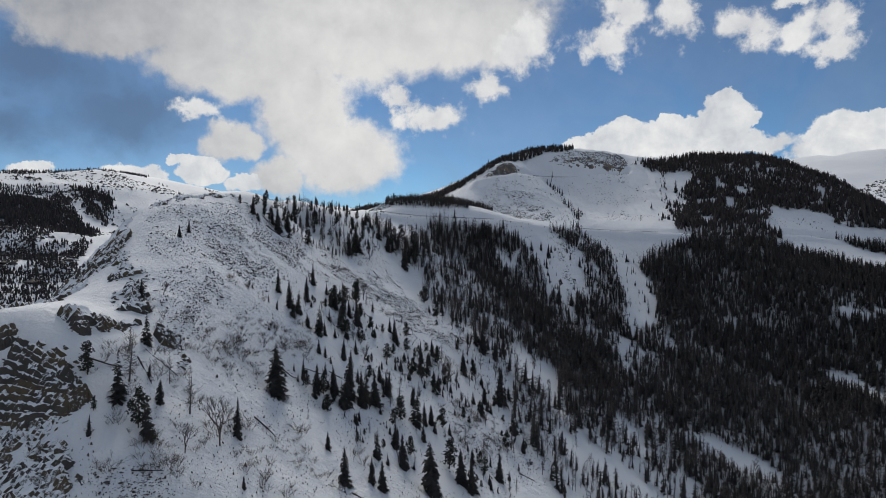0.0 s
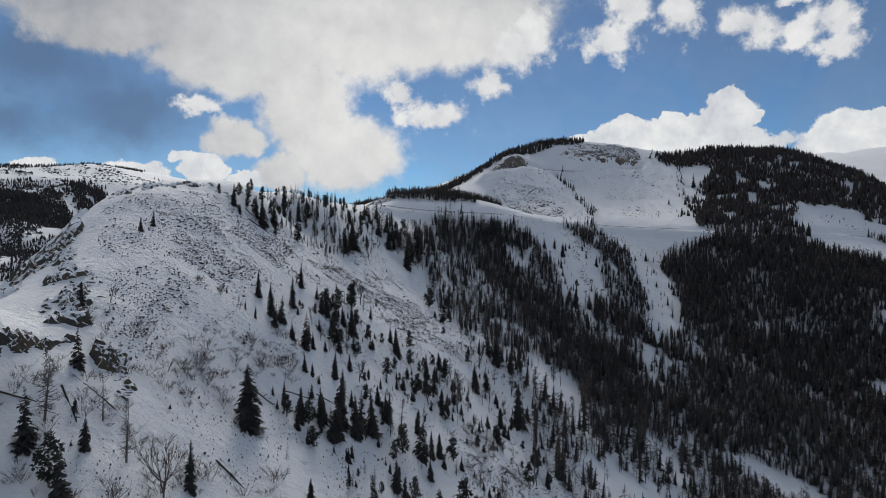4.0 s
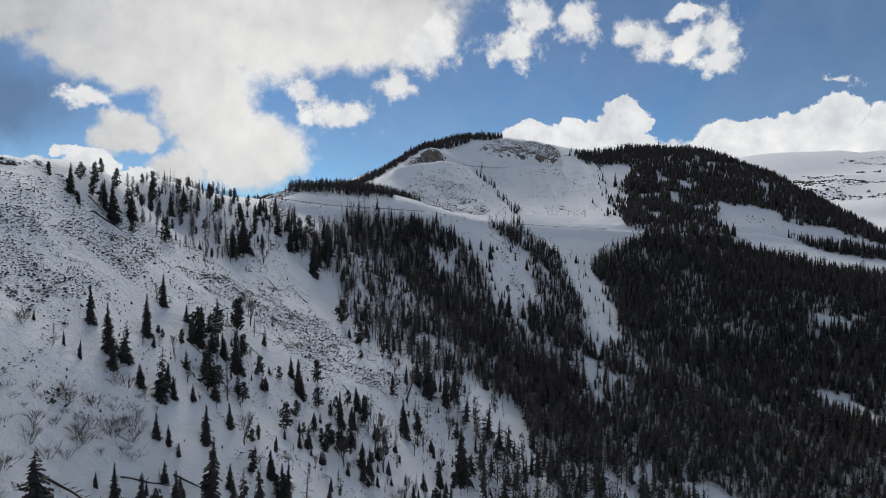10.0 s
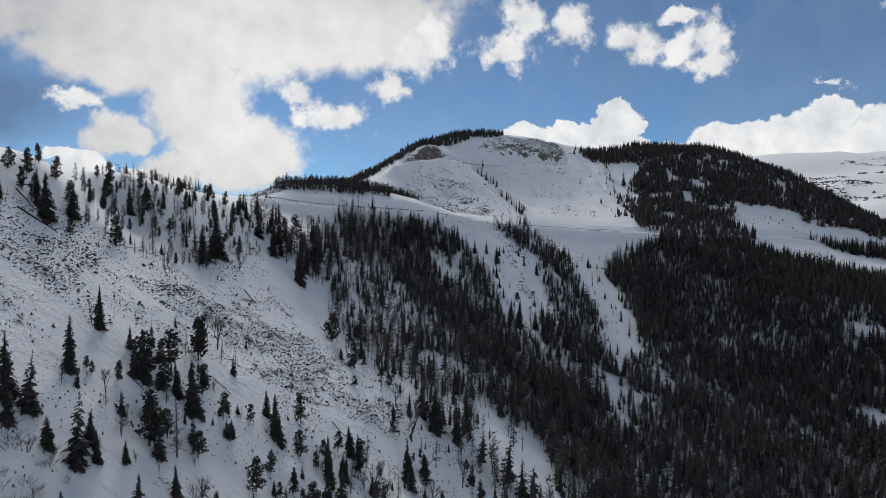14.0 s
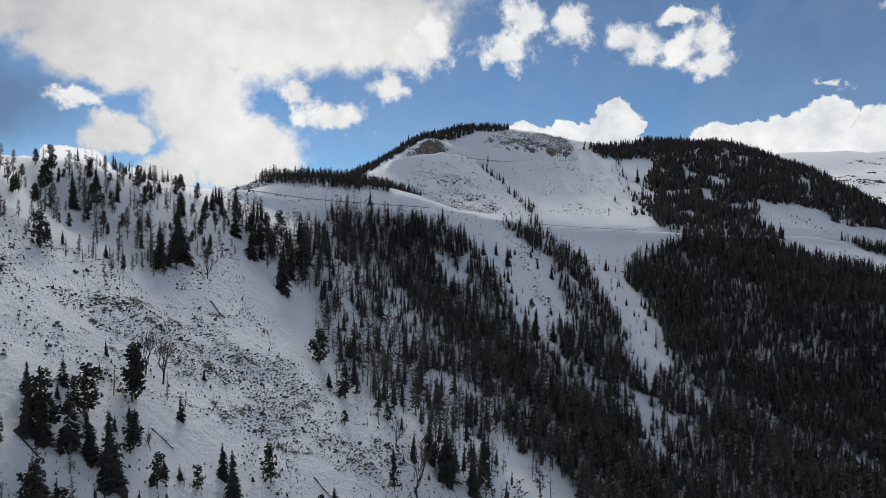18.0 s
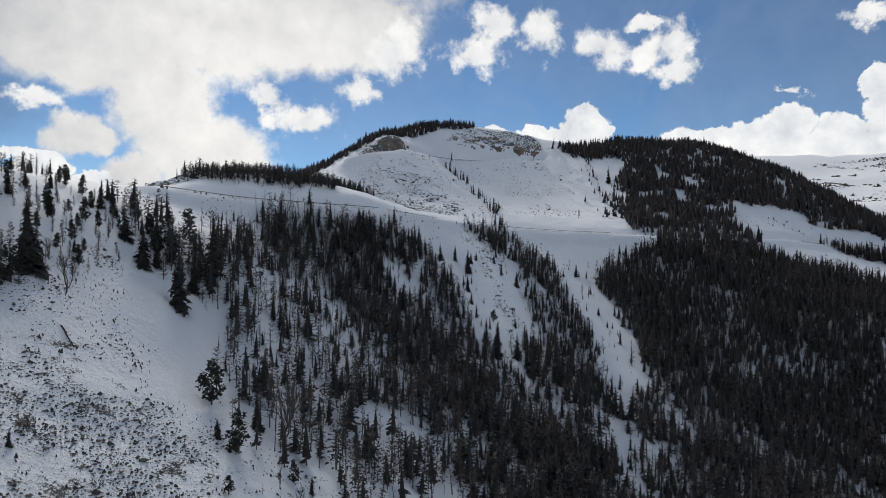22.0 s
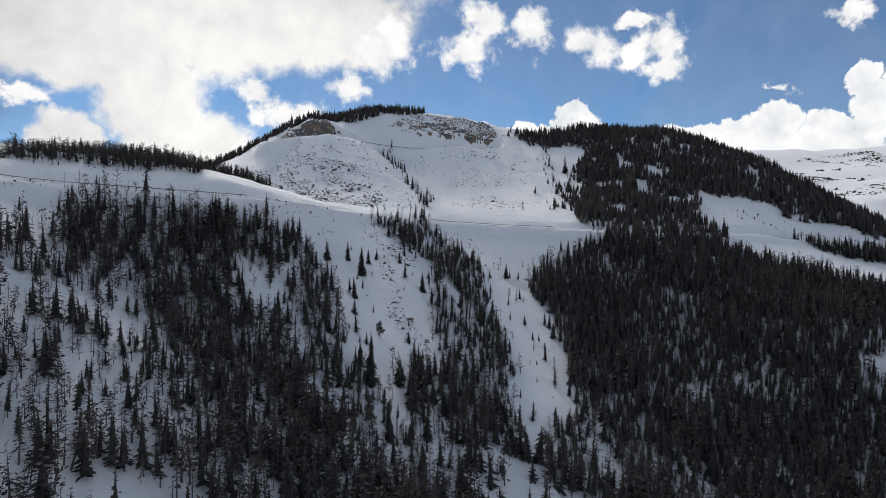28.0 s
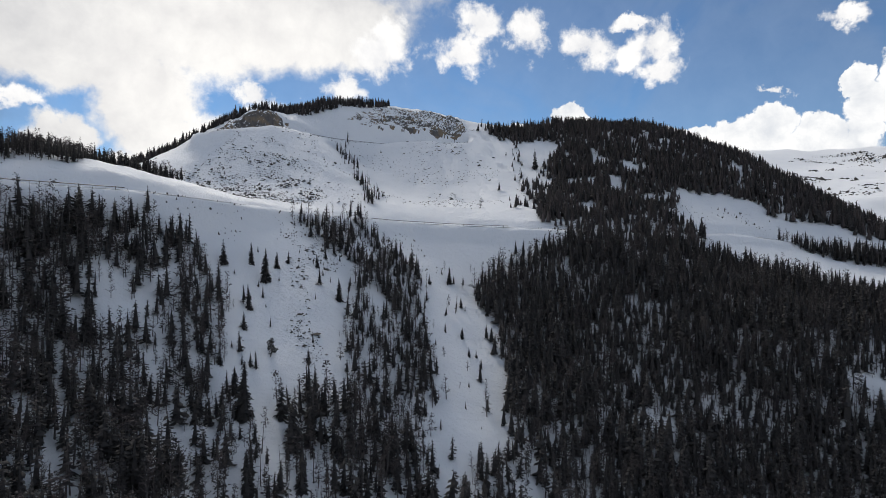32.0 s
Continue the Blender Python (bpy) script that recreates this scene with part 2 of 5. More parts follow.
def add_bump(nt, bsdf, height, strength, distance):
    b = nt.nodes.new("ShaderNodeBump")
    b.inputs["Strength"].default_value, b.inputs["Distance"].default_value = strength, distance
    nt.links.new(height, b.inputs["Height"])
    nt.links.new(b.outputs[0], bsdf.inputs["Normal"])


def snow_material():
    m, nt, b = material("snow")
    large = add_noise(nt, 0.03, 4)
    middle = add_noise(nt, 0.25, 5)
    fine = add_noise(nt, 2.6, 7, 0.72)
    snow = add_mix(nt, large, (0.76, 0.775, 0.80), (0.86, 0.865, 0.87))
    # blades of dry grass and small stones that stand out of thin snow
    zone = nt.nodes.new("ShaderNodeAttribute")
    zone.attribute_name = "thin_snow"
    patch = add_math(nt, "MULTIPLY_ADD", middle, 0.9, add_math(nt, "MULTIPLY", fine, 0.75))
    limit = add_math(nt, "MULTIPLY_ADD", zone.outputs["Fac"], -0.28, 1.19)
    speck = nt.nodes.new("ShaderNodeMapRange")
    speck.inputs["From Min"].default_value, speck.inputs["From Max"].default_value = 0.0, 0.06
    nt.links.new(add_math(nt, "SUBTRACT", patch, limit), speck.inputs["Value"])
    dirt = add_mix(nt, fine, (0.045, 0.042, 0.041), (0.12, 0.11, 0.105))
    nt.links.new(add_mix(nt, speck.outputs[0], snow, dirt), b.inputs["Base Color"])
    b.inputs["Roughness"].default_value = 0.75
    b.inputs["Specular IOR Level"].default_value = 0.25
    drift = add_noise(nt, 0.7, 4, 0.6)
    add_bump(nt, b, add_math(nt, "MULTIPLY_ADD", fine, 0.4, add_math(nt, "MULTIPLY_ADD", drift, 0.8, middle)), 0.8, 0.8)
    return m


def rock_material(name, dark, light, warm, bare=0.93):
    m, nt, b = material(name)
    tc = nt.nodes.new("ShaderNodeTexCoord")
    big = add_noise(nt, 0.35, 6, 0.6)
    fine = add_noise(nt, 3.0, 6, 0.7)
    colour = add_mix(nt, big, dark, light)
    colour = add_mix(nt, add_ramp(nt, add_noise(nt, 0.16, 3), [(0.45, (0, 0, 0)), (0.62, (1, 1, 1))]), colour, warm)
    colour = add_mix(nt, add_math(nt, "MULTIPLY", fine, 0.5), colour, dark)
    # snow that lies on ledges
    geo = nt.nodes.new("ShaderNodeNewGeometry")
    sep = nt.nodes.new("ShaderNodeSeparateXYZ")
    nt.links.new(geo.outputs["Normal"], sep.inputs[0])
    up = add_math(nt, "MULTIPLY_ADD", fine, 0.5, sep.outputs[2])
    ledge = nt.nodes.new("ShaderNodeMapRange")
    ledge.inputs["From Min"].default_value, ledge.inputs["From Max"].default_value = bare, bare + 0.12
    nt.links.new(up, ledge.inputs["Value"])
    nt.links.new(add_mix(nt, ledge.outputs[0], colour, (0.8, 0.82, 0.84)), b.inputs["Base Color"])
    b.inputs["Roughness"].default_value = 0.9
    add_bump(nt, b, add_math(nt, "MULTIPLY_ADD", fine, 0.6, big), 0.8, 0.4)
    return m


def plant_material(name, low, high, scale=1.2, island=True):
    m, nt, b = material(name)
    fac = add_noise(nt, scale, 4)
    if island:
        geo = nt.nodes.new("ShaderNodeNewGeometry")
        info = nt.nodes.new("ShaderNodeObjectInfo")
        fac = add_math(nt, "MULTIPLY_ADD", fac, 0.5, add_math(nt, "MULTIPLY_ADD", geo.outputs["Random Per Island"], 0.35, add_math(nt, "MULTIPLY", info.outputs["Random"], 0.25)))
    nt.links.new(add_mix(nt, fac, low, high), b.inputs["Base Color"])
    b.inputs["Roughness"].default_value = 0.85
    b.inputs["Specular IOR Level"].default_value = 0.2
    return m


SNOW = snow_material()
ROCK = rock_material("weathered_rock", (0.030, 0.027, 0.025), (0.11, 0.095, 0.08), (0.13, 0.095, 0.055), 0.70)
PALE_ROCK = rock_material("pale_rock", (0.055, 0.05, 0.048), (0.21, 0.195, 0.18), (0.28, 0.20, 0.125), 0.72)
STONE = plant_material("scree_stone", (0.03, 0.027, 0.025), (0.11, 0.10, 0.09), 0.8)
NEEDLES = plant_material("fir_needles", (0.023, 0.022, 0.0235), (0.068, 0.063, 0.060))
BROWN_NEEDLES = plant_material("withered_needles", (0.036, 0.031, 0.033), (0.105, 0.088, 0.084))
LOG_WOOD = plant_material("wet_log_wood", (0.025, 0.021, 0.019), (0.085, 0.07, 0.06), 2.0)
PINE_NEEDLES = plant_material("pine_needles", (0.019, 0.021, 0.019), (0.056, 0.057, 0.048))
BARK = plant_material("bark", (0.06, 0.05, 0.042), (0.16, 0.135, 0.115), 3.0)
DEAD_WOOD = plant_material("dead_wood", (0.06, 0.055, 0.053), (0.17, 0.155, 0.148), 2.0)
TWIGS = plant_material("bare_twigs", (0.05, 0.042, 0.039), (0.13, 0.108, 0.096), 2.0)
RAIL_STEEL, _nt, _b = material("weathered_steel")
_b.inputs["Metallic"].default_value, _b.inputs["Roughness"].default_value = 0.4, 0.6
_nt.links.new(add_ramp(_nt, add_noise(_nt, 2.0), [(0.3, (0.05, 0.045, 0.04)), (0.7, (0.14, 0.12, 0.10))]), _b.inputs["Base Color"])


# ---- land ----
# landform lines: x, y, z in metres, along crests, gullies, benches and feet of slopes
LAND = {
    "near_crest": [(-84, 139, 87), (-84, 165, 95), (-94, 194, 108.5), (-95, 208, 114), (-93, 221, 117), (-82, 237, 118.5), (-71, 256, 119),
                   (-61, 290, 117.5), (-52, 325, 117.5), (-43, 350, 118), (-77, 286, 119.5), (-68, 316, 118)],
    "cliff": [(-92, 119, 86), (-81, 121, 84.5), (-73, 122, 82), (-88, 110, 71), (-77, 109, 70), (-68, 108, 69.5)],
    "near_back": [(-150, 90, 22), (-106, 120, 70), (-104, 155, 78), (-107, 195, 97), (-128, 200, 78), (-125, 235, 92), (-116, 285, 98), (-98, 340, 106), (-100, 400, 108), (-170, 160, 25), (-190, 250, 45), (-240, 420, 50)],
    "near_face_high": [(-62, 138, 78), (-70, 154, 88), (-78, 197, 103), (-62, 236, 104), (-58, 271, 102), (-33, 272, 93), (-30, 310, 103), (-30, 345, 111)],
    "near_face_mid": [(-45, 128, 64), (-41, 157, 67), (-49, 192, 84), (-44, 215, 87), (-29, 213, 75), (-18, 292, 88), (-9, 270, 75), (-7, 330, 98)],
    "near_face_low": [(-20, 100, 46), (-12, 160, 50), (12, 229, 53), (20, 212, 45), (13, 248, 62), (29, 270, 56), (26, 299, 66), (44, 329, 69)],
    "forest_shoulder": [(9, 345, 89), (30, 329, 76), (58, 376, 86), (70, 361, 73), (70, 342, 63), (55, 390, 95), (82, 394, 88), (87, 330, 52)],
    "gully": [(132, 428, 88), (118, 395, 75), (112, 353, 55), (106, 310, 35), (108, 268, 15), (120, 215, -6), (130, 150, -22), (140, 60, -40)],
    "right_rib": [(148, 356, 50), (190, 372, 60), (196, 355, 45), (229, 370, 65), (231, 362, 58), (244, 428, 88), (135, 267, 9), (200, 270, 14), (300, 300, 30), (300, 400, 78)],
    "road": [(-42, 352, 118), (-15, 368, 115.5), (33, 393, 114.5), (70, 432, 112), (105, 459, 110), (135, 459, 108.5), (163, 453, 107.5), (215, 462, 106), (269, 470, 106), (302, 471, 102)],
    "knob": [(-35, 375, 122), (-37, 396, 125), (-52, 364, 116.6), (-60, 384, 116), (-62, 405, 114.5), (-26, 421, 127.5), (10, 440, 124.5), (40, 445, 121), (60, 455, 117)],
    "buttress": [(30, 490, 124), (48, 520, 148), (52, 536, 160), (58, 560, 171), (20, 580, 156), (-20, 560, 136), (-60, 520, 128)],
    "peak_face": [(168, 612, 170), (114, 536, 131), (100, 589, 158), (155, 591, 159), (200, 530, 132), (211, 567, 149), (150, 500, 120)],
    "peak_crest": [(-10, 620, 150), (30, 605, 164), (62, 585, 177), (95, 612, 184), (126, 640, 194), (155, 650, 196), (189, 649, 190), (215, 650, 187), (245, 650, 190), (279, 640, 191)],
    "right_crest": [(292, 605, 182), (333, 605, 174), (350, 560, 155), (352, 500, 121), (360, 462, 98), (268, 491, 118), (400, 420, 72), (420, 560, 110), (400, 660, 150)],
    "behind": [(100, 760, 170), (300, 760, 180), (-100, 680, 130), (-200, 560, 100), (450, 330, 30), (450, 200, -10)],
}
KNOTS = np.array([p for line in LAND.values() for p in line], float)


def spline(r2):
    return 0.5 * r2 * np.log(r2 + 1e-9)


def solve_land():
    n, flat = len(KNOTS), KNOTS[:, :2] / 100
    k = spline(((flat[:, None] - flat[None]) ** 2).sum(-1)) + 0.01 * np.eye(n)
    q = np.c_[np.ones(n), flat]
    return np.linalg.solve(np.block([[k, q], [q.T, np.zeros((3, 3))]]), np.r_[KNOTS[:, 2], 0, 0, 0])


WEIGHTS = solve_land()


def value_noise(x, y, seed):
    xi, yi = np.floor(x), np.floor(y)
    fx, fy = x - xi, y - yi
    fx, fy = fx * fx * (3 - 2 * fx), fy * fy * (3 - 2 * fy)

    def h(a, b):
        v = np.sin(a * 127.1 + b * 311.7 + seed * 74.7) * 43758.5453
        return v - np.floor(v)
    return (h(xi, yi) * (1 - fx) + h(xi + 1, yi) * fx) * (1 - fy) + (h(xi, yi + 1) * (1 - fx) + h(xi + 1, yi + 1) * fx) * fy


def fbm(x, y, size, octaves, seed):
    total, amp, norm = 0.0, 1.0, 0.0
    for o in range(octaves):
        total = total + amp * (value_noise(x / size, y / size, seed + o) - 0.5)
        norm += amp
        amp, size = amp * 0.5, size * 0.5
    return total / norm


def smooth(a, b, v):
    t = np.clip((v - a) / (b - a), 0, 1)
    return t * t * (3 - 2 * t)


def far_land(x, y):
    """The hills beyond: a wooded slope on one side, a wide bare plateau on the other, a deep valley behind."""
    r, az = np.hypot(x, y), np.degrees(np.arctan2(x, y))
    left = 20 + 225 * smooth(380, 1450, r) * (1 - 0.28 * smooth(-30, -12, az)) - np.abs(fbm(x, y, 150, 4, 71)) * 70 * smooth(380, 600, r) * smooth(1400, 1000, r)
    right = -20 + 355 * np.clip((r - 420) / 1540, 0, 1) + fbm(x, y, 110, 4, 73) * 26 * smooth(600, 900, r)
    side = smooth(2, 18, az)
    z = left * (1 - side) + right * side
    back = smooth(400, -300, y)
    z = z * (1 - back) + back * (-60 + 260 * smooth(500, 2600, r))
    return z + fbm(x, y, 420, 5, 11) * 90 * smooth(350, 900, r) * (0.35 + 0.65 * smooth(2400, 1200, r))


def ground(x, y, rough=True):
    x, y = np.asarray(x, float), np.asarray(y, float)
    shape = x.shape
    x, y = x.ravel(), y.ravel()
    z = np.empty(len(x))
    for i in range(0, len(x), 20000):
        k = np.c_[x[i:i + 20000], y[i:i + 20000]] / 100
        z[i:i + 20000] = spline(((k[:, None] - KNOTS[None, :, :2] / 100) ** 2).sum(-1)) @ WEIGHTS[:-3] + WEIGHTS[-3] + k @ WEIGHTS[-2:]
    out = np.maximum(np.maximum(-190 - x, x - 400), np.maximum(60 - y, y - 690))
    w = smooth(220, 0, out)
    z = z * w + far_land(x, y) * (1 - w)
    if rough:
        z = z + fbm(x, y, 26, 4, 3) * 2.4 * w + fbm(x, y, 11, 3, 12) * 1.5 * w + fbm(x, y, 5, 2, 5) * 0.75 * w
        z = z + fbm(x * 3.5, y * 0.6, 14, 3, 15) * 2.3 * w * smooth(470, 520, y)
        z = z - np.abs(fbm(x, y, 70, 3, 8)) * 9 * w * smooth(470, 540, y) * smooth(180, 230, x)
    for line in (ROAD_LINE, UPPER_ROAD_LINE):
        near = (x > line[:, 0].min() - 12) & (x < line[:, 0].max() + 12) & (y > line[:, 1].min() - 12) & (y < line[:, 1].max() + 12)
        if near.any():
            d2 = (x[near, None] - line[None, :, 0]) ** 2 + (y[near, None] - line[None, :, 1]) ** 2
            k = d2.argmin(1)
            d = np.sqrt(d2[np.arange(len(k)), k])
            f = smooth(8.5, 3.4, d)
            z[near] = z[near] * (1 - f) + line[k, 2] * f
    return z.reshape(shape)


def sampled(points, step):
    """Points every step metres along a line, rounded at its corners."""
    p = np.array(points, float)
    s = np.r_[0, np.cumsum(np.hypot(*np.diff(p[:, :2], axis=0).T))]
    at = np.arange(0, s[-1], step)
    out = np.stack([np.interp(at, s, p[:, k]) for k in range(p.shape[1])], 1)
    ker = np.ones(9) / 9
    pad = np.pad(out, ((4, 4), (0, 0)), "edge")
    return np.stack([np.convolve(pad[:, k], ker, "valid") for k in range(p.shape[1])], 1)


ROAD_LINE = sampled(LAND["road"], 2.0)
UPPER_ROAD = [(28, 530, 153), (46, 536, 158), (70, 556, 160), (95, 585, 161.5), (122, 604, 163), (150, 610, 164), (178, 614, 165)]
UPPER_ROAD_LINE = sampled(UPPER_ROAD, 2.0)


def inside(poly, x, y):
    p = np.array(poly, float)
    hit = np.zeros(len(x), bool)
    for (x1, y1), (x2, y2) in zip(p, np.roll(p, -1, 0)):
        cross = (y1 > y) != (y2 > y)
        hit ^= cross & (x < (x2 - x1) * (y - y1) / (y2 - y1 + 1e-12) + x1)
    return hit


WIDE_THIN = [(-92, 198), (-78, 228), (-50, 258), (-34, 300), (-22, 298), (-8, 272), (14, 252), (24, 232), (14, 222), (-6, 216), (-22, 226), (-40, 222), (-52, 200), (-52, 170), (-58, 140), (-72, 158), (-86, 180)]
THIN_SNOW = [
    [(-76, 206), (-68, 215), (-62, 226), (-56, 237), (-50, 228), (-52, 214), (-51, 200), (-56, 192), (-58, 180), (-59, 170), (-57, 158), (-64, 156), (-67, 172), (-74, 188)],
    [(-48, 236), (-38, 252), (-26, 262), (-14, 257), (4, 254), (8, 244), (-4, 234), (-15, 231), (-26, 229), (-34, 234), (-41, 226)],
    [(-29, 195), (-22, 196), (-14, 194), (-12, 190), (-24, 182), (-29, 188)],
    [(-49, 174), (-44, 175), (-43, 172), (-48, 169)],
    [(-36, 292), (-32, 297), (-25, 282), (-19, 268), (-22, 264), (-28, 278)],
    [(-58, 102), (-48, 108), (-42, 100), (-52, 90)],
    [(0, 192), (19, 203), (34, 208), (38, 196), (20, 178), (4, 164)],
    [(26, 502), (44, 530), (64, 528), (80, 505), (86, 480), (76, 462), (56, 456), (38, 470)],
    [(72, 416), (87, 425), (90, 412), (84, 402), (78, 404), (76, 380), (80, 368), (74, 362), (70, 376), (72, 396)],
]
SMOOTH_SNOW = [(-31, 298), (-20, 302), (-8, 286), (2, 262), (8, 250), (-4, 258), (-18, 264), (-22, 272)]


def axis(lo, hi, step, far_lo, far_hi):
    a = list(np.arange(lo, hi + step / 2, step))
    s = step
    while a[-1] < far_hi:
        s *= 1.07
        a.append(a[-1] + s)
    s, b = step, []
    first = lo
    while first > far_lo:
        s *= 1.07
        first -= s
        b.append(first)
    return np.array(b[::-1] + a)


def mesh_from(name, verts, faces, mats=(), face_mats=None, flat=True):
    """A mesh from arrays; faces all with the same number of corners."""
    verts, faces = np.asarray(verts, np.float32), np.asarray(faces, np.int32)
    me = bpy.data.meshes.new(name)
    me.vertices.add(len(verts))
    me.vertices.foreach_set("co", verts.ravel())
    me.loops.add(faces.size)
    me.loops.foreach_set("vertex_index", faces.ravel())
    me.polygons.add(len(faces))
    me.polygons.foreach_set("loop_start", np.arange(0, faces.size, faces.shape[1], dtype=np.int32))
    for mat in mats:
        me.materials.append(mat)
    if face_mats is not None:
        me.polygons.foreach_set("material_index", np.asarray(face_mats, np.int32))
    me.polygons.foreach_set("use_smooth", np.full(len(faces), not flat))
    me.update(calc_edges=True)
    me.validate()
    return me


def build_ground():
    xs = axis(-170, 400, 2.2, -4400, 4400)
    ys = axis(70, 690, 2.2, -4400, 4400)
    gx, gy = np.meshgrid(xs, ys)
    gz = ground(gx, gy)
    nx, ny = len(xs), len(ys)
    i = (np.arange(ny - 1)[:, None] * nx + np.arange(nx - 1)[None]).ravel()
    me = mesh_from("ground", np.c_[gx.ravel(), gy.ravel(), gz.ravel()], np.c_[i, i + 1, i + nx + 1, i + nx], [SNOW], flat=False)
    x, y = gx.ravel(), gy.ravel()
    thin = np.where((x < 40) & (y < 260), 0.46, 0.16)
    thin[inside(WIDE_THIN, x, y)] = 0.78
    thin[(x < -60) & (x > -120) & (y < 190) & (y > 80)] = 0.5
    for poly in THIN_SNOW:
        thin[inside(poly, x, y)] = 1.0
    thin[inside(SMOOTH_SNOW, x, y)] = 0.0
    thin[(y > 480) & (x > 10) & (x < 260)] = 0.5
    t = thin.reshape(ny, nx)
    for _ in range(2):
        t[1:-1, 1:-1] = (t[1:-1, 1:-1] * 2 + t[:-2, 1:-1] + t[2:, 1:-1] + t[1:-1, :-2] + t[1:-1, 2:]) / 6
    attr = me.attributes.new("thin_snow", "FLOAT", "POINT")
    attr.data.foreach_set("value", t.ravel().astype(np.float32))
    tagged(new("ground", me), "steep snow-covered mountain slopes with thin patches of grass", "ground", kind="structure")


build_ground()


# ---- plants: meshes ----
def cone_stem(h, r, sides=5, lean=0.0, base=-0.6):
    a = np.linspace(0, 2 * np.pi, sides, endpoint=False)
    v = [np.c_[np.cos(a) * r, np.sin(a) * r, np.full(sides, base)], np.array([[lean, 0, h]])]
    f = [(k, (k + 1) % sides, sides) for k in range(sides)]
    return np.concatenate(v), np.array(f)


def rod(p, q, r0, r1, sides=3):
    """A tapered twig from p to q."""
    p, q = np.array(p, float), np.array(q, float)
    d = q - p
    d /= np.linalg.norm(d) + 1e-9
    u = np.cross(d, (0.3, 0.5, 0.81))
    u /= np.linalg.norm(u) + 1e-9
    w = np.cross(d, u)
    a = np.linspace(0, 2 * np.pi, sides, endpoint=False)
    ring = np.cos(a)[:, None] * u + np.sin(a)[:, None] * w
    v = np.concatenate([p + ring * r0, q + ring * r1])
    f = []
    for k in range(sides):
        n = (k + 1) % sides
        f += [(k, n, sides + n), (k, sides + n, sides + k)]
    return v, np.array(f)


def join(pieces):
    vs, fs, n = [], [], 0
    for v, f in pieces:
        vs.append(v)
        fs.append(f + n)
        n += len(v)
    return np.concatenate(vs), np.concatenate(fs)


def fir_crown(rng, boughs, width, sprays=0, low=0.05, taper=0.85, heart=0.35, gaps=0.1, broad=1.0):
    """A fir one metre high: drooping boughs at all heights round a stem, uneven in reach, with side sprays where it stands near."""
    vs, fs, n = [], [], 0
    z = np.array([0, 0, 1.0])
    swell = rng.uniform(0.72, 1.18, 9)
    lop, amount = rng.uniform(0, 6.283), rng.uniform(0.05, 0.22)
    for k in range(boughs):
        t = low + (0.985 - low) * ((k + rng.random()) / boughs) ** 1.2
        if rng.random() < gaps:
            continue
        a = rng.uniform(0, 6.283)
        reach = width * (1 - t) ** taper * np.interp(t * 8, np.arange(9), swell) * (1 + amount * math.cos(a - lop)) + 0.012
        r = reach * rng.uniform(0.55, 1.12)
        drop = r * rng.uniform(0.2, 0.7)
        w = (r * rng.uniform(0.20, 0.34) + 0.006) * broad
        d, e = np.array([math.cos(a), math.sin(a), 0]), np.array([-math.sin(a), math.cos(a), 0])
        root, tip = z * t, d * r + z * (t - drop)
        mid = d * r * 0.6 + z * (t - drop * 0.45)
        sag = z * w * rng.uniform(0.2, 0.7)
        vs += [root, mid + e * w - sag, tip, mid - e * w - sag]
        fs += [(n, n + 1, n + 2), (n, n + 2, n + 3)]
        n += 4
        for q in range(sprays):
            b = a + rng.uniform(0.25, 0.8) * (1 if q % 2 else -1)
            p = root + (tip - root) * rng.uniform(0.3, 0.85)
            g = np.array([math.cos(b), math.sin(b), -rng.uniform(0.3, 1.1)]) * r * rng.uniform(0.25, 0.45)
            c = np.array([-math.sin(b), math.cos(b), rng.uniform(-0.4, 0.4)]) * w * rng.uniform(0.35, 0.7)
            vs += [p - c, p + c, p + g]
            fs.append((n, n + 1, n + 2))
            n += 3
    if heart:
        sides = 6
        a = np.linspace(0, 6.283, sides, endpoint=False)
        jag = rng.uniform(0.7, 1.25, sides)
        for k in range(sides):
            vs.append(np.array([math.cos(a[k]) * width * heart * jag[k], math.sin(a[k]) * width * heart * jag[k], low + 0.03 * jag[k]]))
        vs.append(np.array([0, 0, 0.95]))
        fs += [(n + k, n + (k + 1) % sides, n + sides) for k in range(sides)]
    return np.array(vs), np.array(fs)


def pine_crown(rng, clumps, blades, width, tuft=1.0):
    """A ragged rounded crown one metre high: tufts of needles on several limbs."""
    vs, fs, n = [], [], 0
    for c in range(clumps):
        t = 0.16 + 0.80 * (c + rng.random()) / clumps
        reach = width * (1 - max(0, t - 0.45) ** 1.6 * 2.4) * rng.uniform(0.25, 1.0)
        a = rng.uniform(0, 6.283)
        centre = np.array([math.cos(a) * reach * 0.75, math.sin(a) * reach * 0.75, t])
        size = rng.uniform(0.07, 0.13) * (1.25 - 0.4 * t) * tuft
        for b in range(blades):
            d = rng.normal(size=3)
            d /= np.linalg.norm(d)
            d[2] *= 0.75
            p = centre + d * size * rng.uniform(0.35, 1.0)
            u = rng.normal(size=3)
            u /= np.linalg.norm(u)
            w = np.cross(u, d)
            w /= np.linalg.norm(w) + 1e-9
            s = size * rng.uniform(0.35, 0.62)
            vs += [p + d * s, p + u * s * 0.75, p - d * s * 0.5, p - u * s * 0.4 + w * s * 0.5]
            fs += [(n, n + 1, n + 2), (n, n + 2, n + 3)]
            n += 4
    return np.array(vs), np.array(fs)


